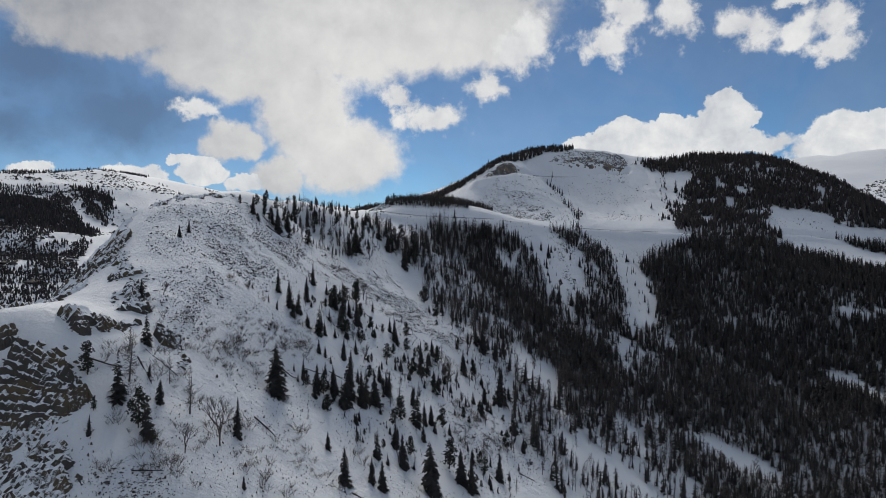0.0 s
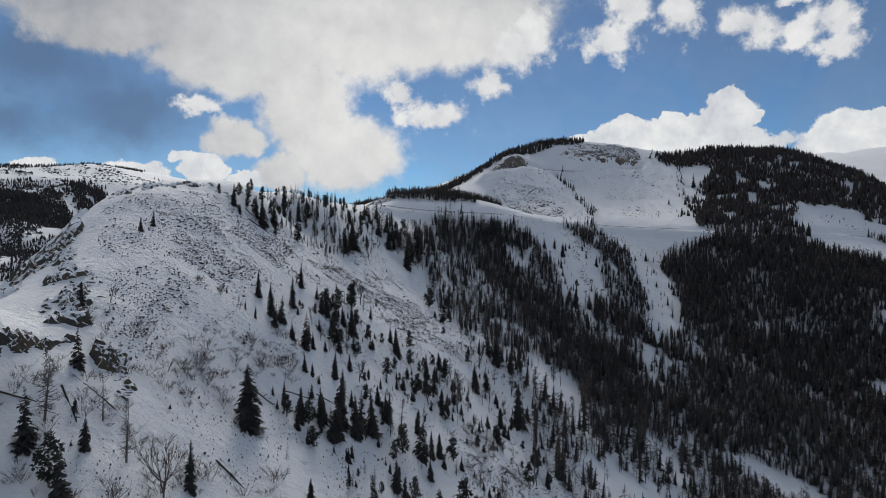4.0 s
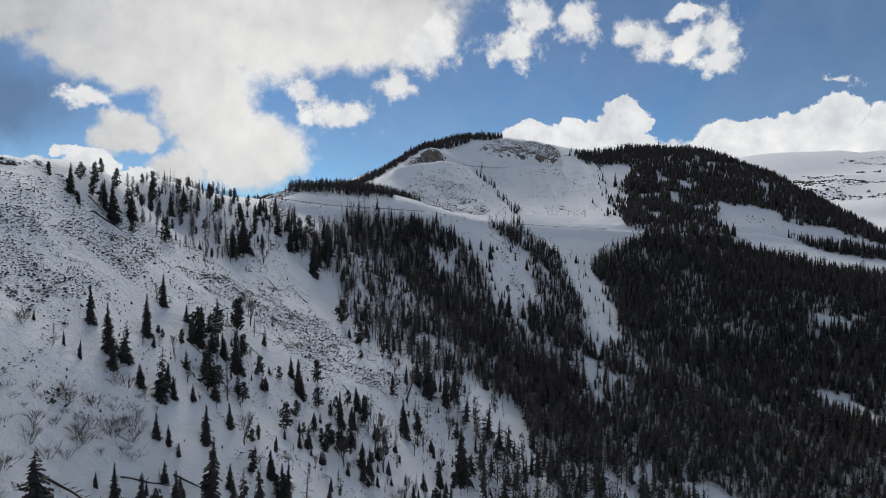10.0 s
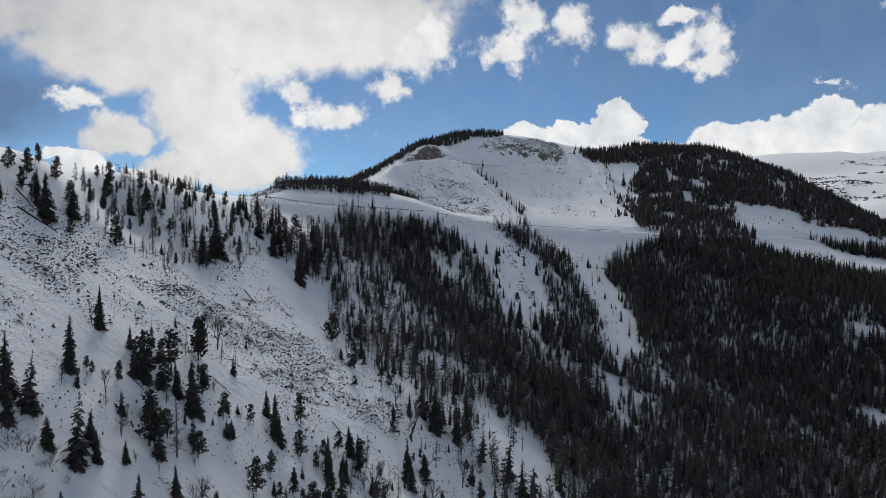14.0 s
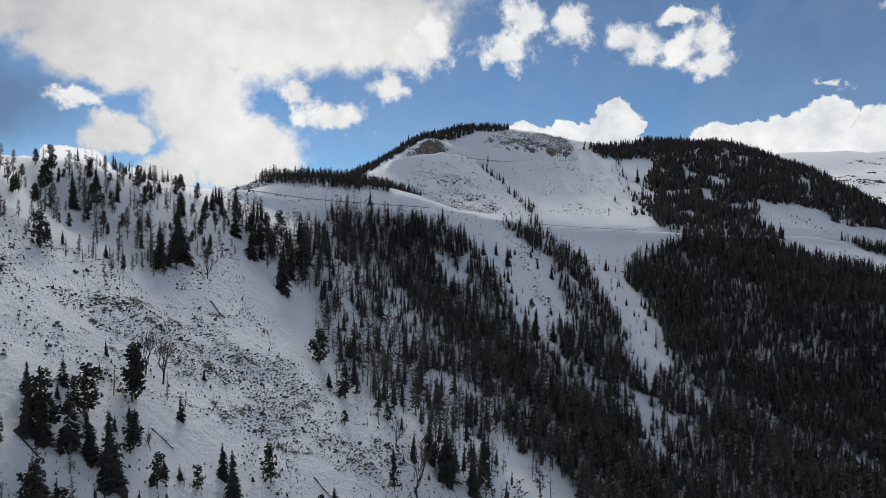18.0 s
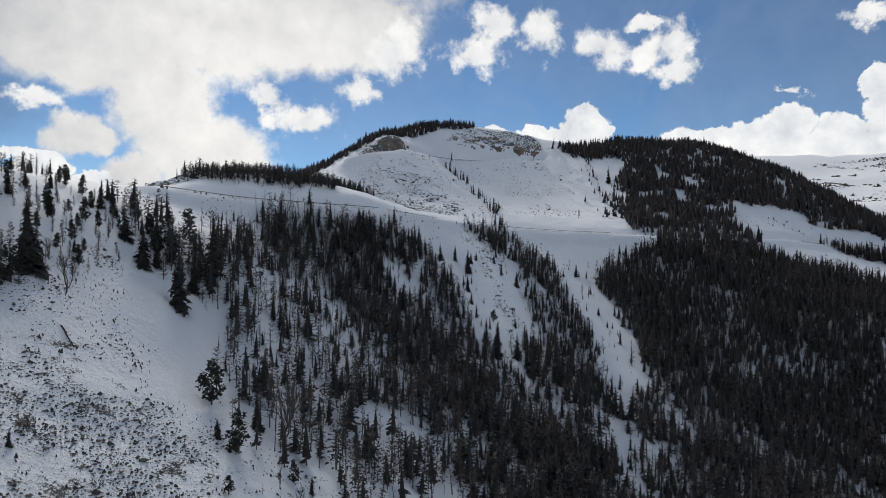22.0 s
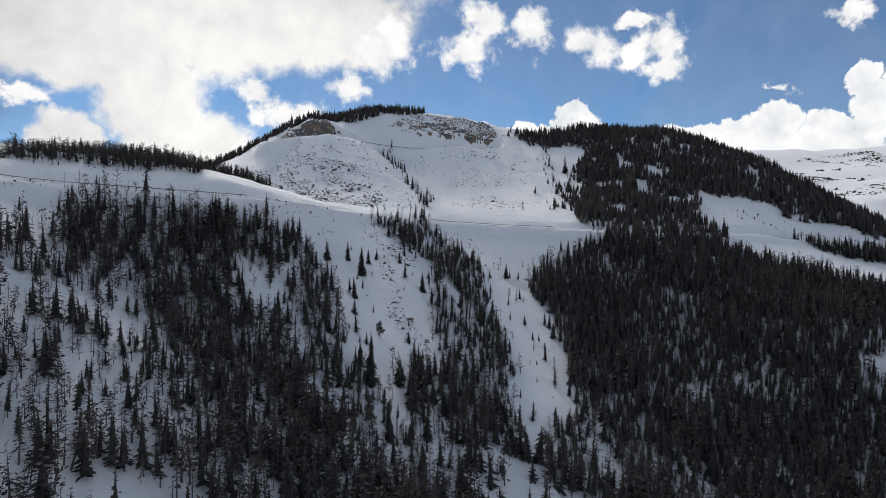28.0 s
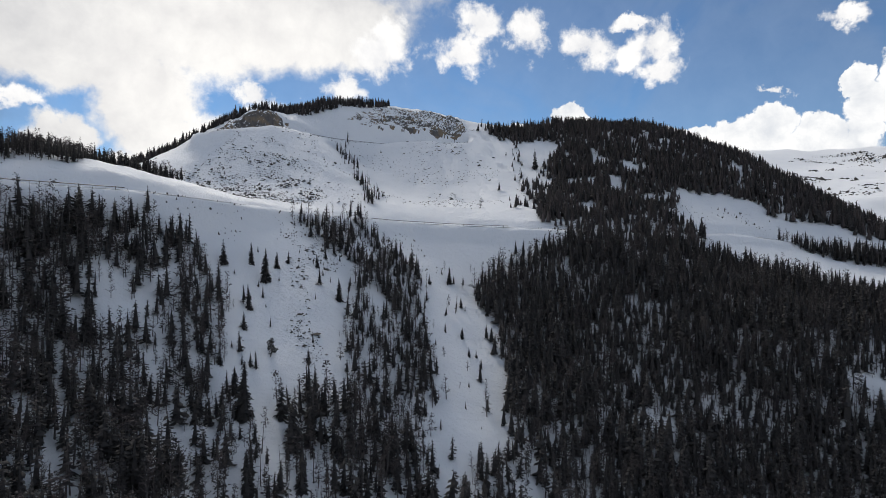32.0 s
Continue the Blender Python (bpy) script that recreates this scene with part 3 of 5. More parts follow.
def branching(rng, depth, spread, base_r, trunk=0.26):
    """Bare limbs one metre high that fork again and again."""
    pieces = []

    def grow(p, d, length, r, level):
        q = p + d * length
        bend = (p + q) / 2 + rng.normal(size=3) * length * 0.07
        pieces.append(rod(p, bend, r, r * 0.85, 4 if level == 0 else 3))
        pieces.append(rod(bend, q, r * 0.85, r * 0.6, 4 if level == 0 else 3))
        if level >= depth:
            return
        for k in range(4 if level < 2 else 3):
            e = d + rng.normal(size=3) * spread * (1.25 if level == 0 else 1.0)
            e[2] += 0.28
            e /= np.linalg.norm(e)
            start = bend + (q - bend) * rng.uniform(0.0, 1.0) if k else q
            grow(start, e, length * rng.uniform(0.55, 0.82), max(r * 0.52, 0.0028), level + 1)

    grow(np.array([0, 0, -0.06]), np.array([rng.uniform(-0.1, 0.1), rng.uniform(-0.1, 0.1), 1.0]), trunk, base_r, 0)
    v, f = join(pieces)
    v[:, 2] *= 1.0 / max(v[:, 2].max(), 0.1)
    v[:, :2] *= 1.15
    return v, f


def snag_limbs(rng, count, reach, thick=0.007):
    pieces = []
    for _ in range(count):
        t, a = rng.uniform(0.12, 0.98), rng.uniform(0, 6.283)
        r = reach * (1.12 - t) ** 0.8 * rng.uniform(0.25, 1.15)
        out = np.array([math.cos(a), math.sin(a), rng.uniform(-0.6, 0.9)])
        root, tip = np.array([0, 0, t]), np.array([0, 0, t]) + out * r
        pieces.append(rod(root, tip, thick, thick * 0.4))
        if r > reach * 0.4:
            side = np.array([-math.sin(a), math.cos(a), rng.uniform(-0.3, 0.4)]) * rng.choice((-1, 1)) + out
            pieces.append(rod((root + tip) / 2, (root + tip) / 2 + side * r * 0.3, thick * 0.6, thick * 0.3))
    return join(pieces)


def shrub_stems(rng, count):
    """A leafless bush one metre high: thin stems from one foot that fork twice."""
    pieces = []
    for _ in range(count):
        a, tilt = rng.uniform(0, 6.283), rng.uniform(0.05, 0.75)
        d = np.array([math.cos(a) * tilt, math.sin(a) * tilt, 1.0])
        b = np.array([math.cos(a) * 0.15 * rng.random(), math.sin(a) * 0.15 * rng.random(), -0.1])
        m = b + d * rng.uniform(0.3, 0.6)
        pieces.append(rod(b, m, 0.008, 0.006))
        for _ in range(4):
            e = m + (d + rng.normal(size=3) * 0.45) * rng.uniform(0.15, 0.4)
            pieces.append(rod(m, e, 0.006, 0.003))
            for _ in range(2):
                pieces.append(rod((m + e) / 2, (m + e) / 2 + (e - m + rng.normal(size=3) * 0.12) * rng.uniform(0.4, 0.8), 0.004, 0.002))
    v, f = join(pieces)
    v[:, 2] *= 1.0 / v[:, 2].max()
    return v, f


def part(name, me, parent, label=""):
    ob = new(name, me)
    ob.parent = parent
    if label:
        tagged(ob, label)
    return ob


def thing(name, label, category, group=""):
    return tagged(new(name), label, category, group)


def place_all(makers, spots, rng, group, labels, wide=(0.9, 1.15)):
    """Builds one of each variant and sets copies of it at the spots (x, y, height)."""
    picks = [[] for _ in makers]
    for k, s in enumerate(spots):
        picks[int(rng.integers(len(makers)))].append(s)
    xy = np.array([s[:2] for s in spots], float)
    heights = dict(zip([tuple(s) for s in spots], ground(xy[:, 0], xy[:, 1])))
    for make, mine in zip(makers, picks):
        if not mine:
            continue
        proto = make()
        tagged(proto, group=group)
        poses = []
        for s in mine:
            x, y, h = s
            g = rng.uniform(*wide)
            turn = Euler((rng.uniform(-0.05, 0.05), rng.uniform(-0.05, 0.05), rng.uniform(0, 6.283)))
            poses.append((h, Matrix.LocRotScale((x, y, heights[tuple(s)] - 0.1), turn, (h * g, h * g, h))))
        for h, m in poses[1:]:
            tagged(copy_thing(proto, m), labels(h))
        proto.matrix_basis = poses[0][1]
        tagged(proto, labels(poses[0][0]))


def make_fir(seed, width, whorls, per, sparse=0.0, name="fir_tree"):
    def build():
        rng = np.random.default_rng(seed)
        t = thing(name, "", "tree")
        v, f = cone_stem(0.96, 0.016, 6, base=-0.06)
        part("trunk", mesh_from("fir_trunk", v, f, [BARK]), t)
        v, f = fir_crown(rng, int(whorls * per * 1.4), width, 3, 0.02, 0.84, 0.4 if sparse < 0.2 else 0.0, sparse, 1.1)
        part("crown", mesh_from("fir_crown", v, f, [NEEDLES]), t)
        return t
    return build


def make_pine(seed, width):
    def build():
        rng = np.random.default_rng(seed)
        t = thing("pine_tree", "", "tree")
        pieces = [cone_stem(0.9, 0.024, 6, base=-0.06)]
        for _ in range(9):
            z, a = rng.uniform(0.15, 0.7), rng.uniform(0, 6.283)
            pieces.append(rod((0, 0, z), (math.cos(a) * width * 0.8, math.sin(a) * width * 0.8, z + 0.12), 0.009, 0.004))
        v, f = join(pieces)
        part("trunk", mesh_from("pine_trunk", v, f, [BARK]), t)
        v, f = pine_crown(rng, 26, 22, width)
        part("crown", mesh_from("pine_crown", v, f, [PINE_NEEDLES]), t)
        return t
    return build


def make_snag(seed, count):
    def build():
        rng = np.random.default_rng(seed)
        t = thing("dead_tree", "", "tree")
        v, f = cone_stem(1.0, 0.017, 6, rng.uniform(-0.05, 0.05), base=-0.06)
        part("trunk", mesh_from("snag_trunk", v, f, [DEAD_WOOD]), t)
        v, f = snag_limbs(rng, int(count * 1.5), rng.uniform(0.13, 0.2), 0.0048)
        tagged(part("crown", mesh_from("snag_crown", v, f, [DEAD_WOOD]), t, "bare broken limbs"), kind="stuff")
        return t
    return build


def make_withered(seed, width):
    def build():
        rng = np.random.default_rng(seed)
        t = thing("withered_fir", "", "tree")
        v, f = cone_stem(1.0, 0.016, 6, rng.uniform(-0.04, 0.04), base=-0.06)
        part("trunk", mesh_from("withered_trunk", v, f, [DEAD_WOOD]), t)
        v, f = pine_crown(rng, 40, 9, width, 0.55)
        part("crown", mesh_from("withered_crown", v, f, [BROWN_NEEDLES]), t, "thin crown of brown needles")
        return t
    return build


def make_bare(seed):
    def build():
        rng = np.random.default_rng(seed)
        t = thing("bare_tree", "", "tree")
        v, f = branching(rng, 4, 0.45, 0.020)
        part("trunk", mesh_from("bare_trunk", v[:16], f[:16], [TWIGS]), t)
        tagged(part("crown", mesh_from("bare_crown", v[16:], f[16:] - 16, [TWIGS]), t, "leafless forking limbs"), kind="stuff")
        return t
    return build


def make_shrub(seed):
    def build():
        rng = np.random.default_rng(seed)
        t = thing("shrub", "", "shrub")
        v, f = shrub_stems(rng, 11)
        tagged(part("crown", mesh_from("shrub_crown", v, f, [TWIGS]), t), kind="stuff")
        return t
    return build


FIRS_LOWER_GROVE = [
    (-61.3, 108.4, 3.6), (-52.6, 112.2, 7.6), (-35.7, 112.3, 2.5), (-60.1, 116.0, 8.9), (-54.5, 120.6, 4.7), (-58.7, 125.3, 2.3), (-41.3, 125.9, 8.2), (-20.5, 130.4, 8.2),
    (-63.2, 134.3, 7.3), (-13.1, 135.3, 6.5), (-15.5, 135.6, 5.8), (-25.7, 139.3, 4.1), (-2.5, 144.8, 12.5), (-39.8, 148.8, 12.5), (-9.6, 150.5, 8.1), (-72.6, 151.0, 4.8),
    (7.1, 154.0, 8.3), (4.4, 155.7, 8.4), (-11.9, 157.5, 6.4), (-37.1, 160.1, 2.2), (-32.6, 161.5, 7.3), (-36.3, 162.4, 5.6), (-38.8, 163.2, 2.2), (-28.5, 163.9, 8.1),
    (-21.6, 166.2, 9.4), (-5.1, 166.9, 4.5), (-25.2, 167.3, 12.5), (-20.5, 169.5, 9.5), (-18.3, 170.4, 10.0), (-7.2, 172.6, 10.1), (13.1, 172.9, 3.1), (-31.4, 175.0, 2.4),
    (-34.8, 175.8, 4.3), (-33.1, 175.9, 3.2), (-15.5, 179.2, 6.5), (-8.6, 180.8, 5.7), (-28.8, 181.6, 6.5), (-48.1, 181.7, 3.1), (-50.7, 182.2, 2.5), (-18.4, 182.6, 4.9),
    (-55.6, 183.3, 2.0),
]
FIRS_MIDDLE_GROVE = [
    (-39.6, 184.1, 4.1), (-36.5, 184.3, 9.1), (-35.1, 186.6, 4.2), (-45.8, 187.5, 8.4), (-43.3, 187.8, 7.1), (-78.9, 188.1, 3.9), (-26.1, 188.2, 4.6), (-32.5, 189.0, 3.1),
    (-50.5, 191.9, 6.9), (-78.4, 193.7, 4.0), (-35.7, 197.3, 3.9), (-1.6, 199.6, 5.4), (-7.7, 203.6, 3.7), (-12.6, 205.3, 2.7), (-5.4, 206.6, 6.5), (-11.6, 207.2, 2.2),
    (-33.4, 208.1, 6.9), (-31.1, 208.2, 5.6), (-39.3, 211.7, 3.8), (-43.9, 212.0, 7.1), (-7.5, 212.2, 7.6), (-15.5, 212.6, 5.2), (-16.6, 213.8, 7.7), (19.5, 214.2, 12.5),
    (-28.6, 215.7, 3.9), (-18.5, 218.0, 4.9), (13.4, 220.2, 3.4), (1.7, 220.6, 2.2), (7.7, 221.0, 6.0), (-3.8, 221.4, 6.0), (-2.2, 222.8, 4.5), (7.2, 223.2, 8.0),
    (-25.2, 223.5, 3.9), (-36.4, 228.4, 2.2), (-67.5, 229.9, 3.1), (-70.6, 232.7, 7.0), (-61.8, 234.8, 9.2), (-24.9, 237.2, 2.1), (-64.6, 237.8, 7.7), (20.1, 242.1, 7.4),
    (15.2, 242.8, 10.0),
]
FIRS_UPPER_SLOPE = [
    (-60.2, 242.9, 7.7), (9.6, 244.3, 5.4), (12.9, 245.9, 9.5), (24.0, 251.1, 9.2), (-0.6, 265.8, 5.6), (-39.8, 268.4, 9.7), (-38.1, 274.9, 12.5), (-59.5, 275.8, 8.4),
    (-17.9, 291.9, 12.0), (-26.3, 298.4, 8.3), (-16.8, 300.6, 7.6), (-24.3, 301.3, 5.0), (-31.4, 304.3, 9.1), (-38.9, 313.2, 6.6), (-36.2, 313.6, 7.2), (66.1, 327.6, 7.5),
    (71.1, 329.6, 4.7), (75.0, 330.4, 6.6), (73.4, 340.6, 11.9), (63.7, 344.9, 11.0), (71.1, 346.9, 8.9), (76.4, 347.5, 8.1), (61.6, 349.7, 5.7), (79.1, 352.0, 6.0),
    (58.1, 356.4, 4.5), (76.4, 366.2, 3.6), (62.3, 377.4, 6.2), (120.5, 385.9, 2.8), (65.6, 390.2, 9.0), (54.9, 390.5, 6.7), (85.0, 390.6, 6.2), (120.6, 393.8, 3.3),
    (61.7, 395.1, 6.2), (68.3, 396.4, 4.7), (79.5, 402.5, 4.1), (118.1, 403.5, 2.6), (123.8, 423.5, 5.7), (125.5, 424.1, 2.9), (208.6, 563.6, 12.5),
]
PINES = [
    (-62.6, 112.2, 2.7), (-54.9, 112.9, 7.6), (-67.0, 118.2, 6.4), (-20.3, 149.3, 2.7), (-28.5, 155.0, 4.6), (-8.1, 157.1, 5.0), (1.6, 160.0, 7.9), (-30.8, 161.7, 5.8),
    (11.1, 167.9, 4.5), (-11.6, 169.9, 6.9), (-17.7, 198.9, 5.4), (-9.7, 200.0, 5.1), (-14.5, 200.9, 2.3), (-6.6, 201.7, 3.8), (-16.3, 204.6, 3.8), (-22.4, 205.4, 3.0),
    (-35.9, 207.8, 7.5), (-24.3, 209.5, 4.3), (-7.5, 210.2, 3.6), (-28.2, 212.5, 5.2), (-9.6, 212.8, 3.1), (-20.5, 213.0, 3.1), (-12.3, 213.2, 4.7), (-33.9, 213.9, 6.7),
    (-30.8, 221.5, 7.9), (-12.8, 222.1, 5.6), (-31.4, 223.8, 7.1), (11.0, 224.7, 4.1), (11.0, 227.0, 4.7), (-57.7, 235.4, 3.5), (-67.7, 238.5, 4.7), (-71.9, 241.8, 4.8),
    (-52.7, 245.6, 6.6), (-62.1, 256.9, 3.0), (-8.0, 267.5, 7.9), (-67.0, 283.4, 5.5), (-13.8, 305.9, 9.6), (-24.5, 314.2, 7.8), (-20.8, 319.7, 8.8), (66.9, 336.3, 2.3),
    (68.3, 364.4, 4.1),
]
SNAGS = [
    (-60.6, 121.0, 10.4), (-49.7, 123.0, 9.8), (-55.6, 127.5, 7.5), (-31.5, 146.0, 3.3), (19.6, 166.1, 5.2), (-12.5, 177.8, 9.6), (-52.5, 182.9, 2.5), (20.6, 189.0, 8.5),
    (8.9, 194.4, 6.1), (8.0, 201.4, 4.5), (4.5, 207.4, 7.5), (-3.7, 211.5, 6.2), (-0.8, 221.1, 6.0), (-27.7, 226.6, 4.1), (-25.4, 227.3, 3.1), (-65.5, 237.4, 8.2),
    (-44.0, 249.0, 3.9), (-50.8, 264.9, 10.8), (-42.7, 272.0, 10.6), (-45.2, 273.5, 10.7), (-48.2, 273.8, 7.6), (-57.5, 276.4, 10.7), (-63.1, 282.7, 5.5), (-22.3, 298.7, 5.9),
    (119.0, 363.5, 9.6),
]
BARE_TREES = [
    (-46.5, 112.8, 5.8), (-42.6, 119.7, 10.3), (-68.9, 154.9, 3.5), (-23.3, 186.0, 5.9), (1.7, 203.5, 8.3), (-0.2, 208.1, 9.1), (1.9, 209.9, 6.2), (-31.5, 229.5, 6.8),
    (-29.2, 229.9, 6.9), (9.4, 236.0, 9.5), (6.6, 245.9, 5.3), (4.0, 261.9, 11.5), (-32.0, 273.8, 6.9), (-37.3, 281.2, 4.3),
]


def size_word(h):
    return "tall " if h > 9 else ("small " if h < 4 else "")


rng = np.random.default_rng(5)
firs = [make_fir(20 + k, w, n, p, s) for k, (w, n, p, s) in enumerate([(0.24, 20, 10, 0.05), (0.20, 22, 10, 0.05), (0.27, 20, 10, 0.08), (0.18, 22, 9, 0.1), (0.23, 20, 8, 0.25)])]
place_all(firs, FIRS_LOWER_GROVE + FIRS_MIDDLE_GROVE + FIRS_UPPER_SLOPE, rng, "firs on the near slope", lambda h: size_word(h) + "dark green fir with drooping boughs on snow")
place_all([make_pine(40 + k, w) for k, w in enumerate((0.26, 0.32, 0.22, 0.29))], PINES, rng, "pines on the near slope", lambda h: size_word(h) + "bushy dark green pine standing in snow")
place_all([make_snag(50 + k, c) for k, c in enumerate((50, 80, 30, 110))], SNAGS, rng, "dead trees on the near slope", lambda h: size_word(h) + "grey-brown dead tree with bare broken limbs")
place_all([make_bare(60 + k) for k in range(4)], BARE_TREES, rng, "leafless trees on the near slope", lambda h: size_word(h) + "leafless brown tree with forking limbs in snow")


# more trees of the groves, thinner than the wood
GROVES = [[(-22, 146), (4, 146), (24, 176), (30, 205), (24, 214), (8, 224), (-8, 224), (-14, 204), (-24, 182)], [(-46, 182), (-26, 190), (-22, 214), (-34, 224), (-46, 214)],
          [(-42, 154), (-22, 154), (-18, 172), (-30, 184), (-42, 172)], [(-8, 262), (12, 250), (22, 236), (26, 214), (12, 226), (-4, 246)]]


# ---- woods ----
def scatter(poly, spacing, rng, holes=(), clump=0.0, clump_size=14.0, seed=1, feather=0.0):
    p = np.array(poly, float)
    lo, hi = p.min(0), p.max(0)
    gx, gy = np.meshgrid(np.arange(lo[0], hi[0], spacing), np.arange(lo[1], hi[1], spacing))
    x, y = gx.ravel() + rng.uniform(-0.55, 0.55, gx.size) * spacing, gy.ravel() + rng.uniform(-0.55, 0.55, gx.size) * spacing
    wob = fbm(x, y, 16, 2, 31) * 7, fbm(x, y, 16, 2, 47) * 7
    ok = inside(poly, x + wob[0], y + wob[1])
    if feather:
        edge = np.full(len(x), 1e9)
        for a, c in zip(p, np.roll(p, -1, 0)):
            t = np.clip(((x - a[0]) * (c[0] - a[0]) + (y - a[1]) * (c[1] - a[1])) / (((c - a) ** 2).sum() + 1e-9), 0, 1)
            edge = np.minimum(edge, np.hypot(x - a[0] - t * (c[0] - a[0]), y - a[1] - t * (c[1] - a[1])))
        keep = rng.random(len(x)) < 0.18 + 0.82 * smooth(0, feather, edge)
        ok &= keep
    for hole in holes:
        ok &= ~inside(hole, x + wob[0] * 0.7, y + wob[1] * 0.7)
    if clump:
        ok &= fbm(x, y, clump_size, 3, seed) + 0.5 > clump
    return x[ok], y[ok]


def twig_limbs(rng, count, reach):
    """Thin bare limbs of a tree one metre high, each with two twigs, as slivers."""
    vs, fs, n = [], [], 0
    for _ in range(count):
        t, a = rng.uniform(0.22, 0.97), rng.uniform(0, 6.283)
        long = reach * (1.05 - t) * rng.uniform(0.5, 1.2) + 0.03
        d = np.array([math.cos(a), math.sin(a), rng.uniform(0.3, 1.3)])
        d /= np.linalg.norm(d)
        p = np.array([0, 0, t])
        for k, (s0, share) in enumerate(((0.0, 1.0), (0.35, 0.5), (0.6, 0.45))):
            e = d if k == 0 else d + rng.normal(size=3) * 0.5
            q = p + d * long * s0
            w = np.array([0.0045, 0.0045, 0.006]) * rng.choice((-1, 1), 3) * (1 if k == 0 else 0.7)
            vs += [q - w, q + w, q + e * long * share]
            fs.append((n, n + 1, n + 2))
            n += 3
    return np.array(vs), np.array(fs)


def fringe(poly, reach, step, rng):
    """Stray trees just outside an outline."""
    p = np.array(poly, float)
    xs, ys = [], []
    for a, c in zip(p, np.roll(p, -1, 0)):
        n = max(1, int(np.hypot(*(c - a)) / step))
        t = rng.random(n)
        off = rng.exponential(reach, n)
        ang = rng.uniform(0, 6.283, n)
        xs.append(a[0] + (c[0] - a[0]) * t + np.cos(ang) * off)
        ys.append(a[1] + (c[1] - a[1]) * t + np.sin(ang) * off)
    x, y = np.concatenate(xs), np.concatenate(ys)
    ok = ~inside(poly, x, y)
    d2 = ((x[:, None] - ROAD_LINE[None, ::2, 0]) ** 2 + (y[:, None] - ROAD_LINE[None, ::2, 1]) ** 2).min(1)
    ok &= d2 > 30
    return x[ok], y[ok]


def with_fringe(x, y, h, poly, reach, step, low, high, rng):
    fx, fy = fringe(poly, reach, step, rng)
    return np.r_[x, fx], np.r_[y, fy], np.r_[h, rng.uniform(low, high, len(fx))]


def uneven(x, y, low, high, rng):
    """Heights that rise and fall in groups, with single trees above the rest."""
    h = low + (high - low) * np.clip(0.45 + 0.9 * fbm(x, y, 16, 3, 81) + 0.24 * rng.normal(size=len(x)), 0, 1)
    return h * np.where(rng.random(len(x)) < 0.05, rng.uniform(1.05, 1.3, len(x)), 1.0)


def wood_templates():
    r = np.random.default_rng(77)
    out = []
    for k in range(8):          # firs: boughs, then the stem
        v, f = fir_crown(r, 42, r.uniform(0.14, 0.20), 0, 0.05, 0.58, 0.5, 0.05, 1.5)
        out.append(("coarse", v, f, 0))
        v, f = fir_crown(r, 58, r.uniform(0.14, 0.21), 1, 0.05, 0.62, 0.32, 0.1, 1.1)
        out.append(("fir", v, f, 0))
    for k in range(6):          # trees of the farthest woods
        v, f = fir_crown(r, 24, r.uniform(0.16, 0.22), 0, 0.04, 0.5, 0.6, 0.0, 1.9)
        out.append(("distant", v, f, 0 if k < 3 else 2))
    for k in range(4):
        v, f = fir_crown(r, 50, r.uniform(0.13, 0.18), 0, 0.16, 0.45, 0.4, 0.12, 1.4)
        out.append(("pine", v, f, 0))
    for k in range(8):          # shaggy columns of tufts
        v, f = pine_crown(r, 22, 5, r.uniform(0.11, 0.17), 0.7)
        out.append(("shaggy", v, f, 2 if k < 5 else 0))
    for k in range(6):
        v, f = join([cone_stem(1.0, 0.014, 4, r.uniform(-0.06, 0.06), base=-0.08), snag_limbs(r, 11, r.uniform(0.09, 0.17), 0.006)])
        out.append(("snag", v, f, 1))
    for k in range(3):          # half-dead: thin crown in the upper part
        v, f = fir_crown(r, 44, 0.10, 0, 0.25, 0.6, 0.0, 0.2, 1.0)
        out.append(("thin", v, f, 2 if k else 0))
    for k in range(6):          # leafless: slender limbs that rise from the stem
        v, f = twig_limbs(r, 34, r.uniform(0.2, 0.34))
        out.append(("twig", v, f, 2))
    for k in range(4):          # far off: a jagged spire
        pieces = []
        for low, top, w in ((0.0, 0.6, 0.2), (0.3, 1.0, 0.14)):
            a = np.linspace(0, 6.283, 5, endpoint=False)
            j = r.uniform(0.6, 1.3, 5) * w
            pieces.append((np.r_[np.c_[np.cos(a) * j, np.sin(a) * j, np.full(5, low) + r.uniform(-0.05, 0.05, 5)], [[0, 0, top]]], np.array([(q, (q + 1) % 5, 5) for q in range(5)])))
        v, f = join(pieces)
        out.append(("speck", v, f, 2 * (k % 2)))
    v, f = cone_stem(0.9, 0.015, 4, base=-0.08)
    out.append(("stem", v, f, 1))
    return out


TEMPLATES = wood_templates()
BY_KIND = {}
for entry in TEMPLATES:
    BY_KIND.setdefault(entry[0], []).append(entry)


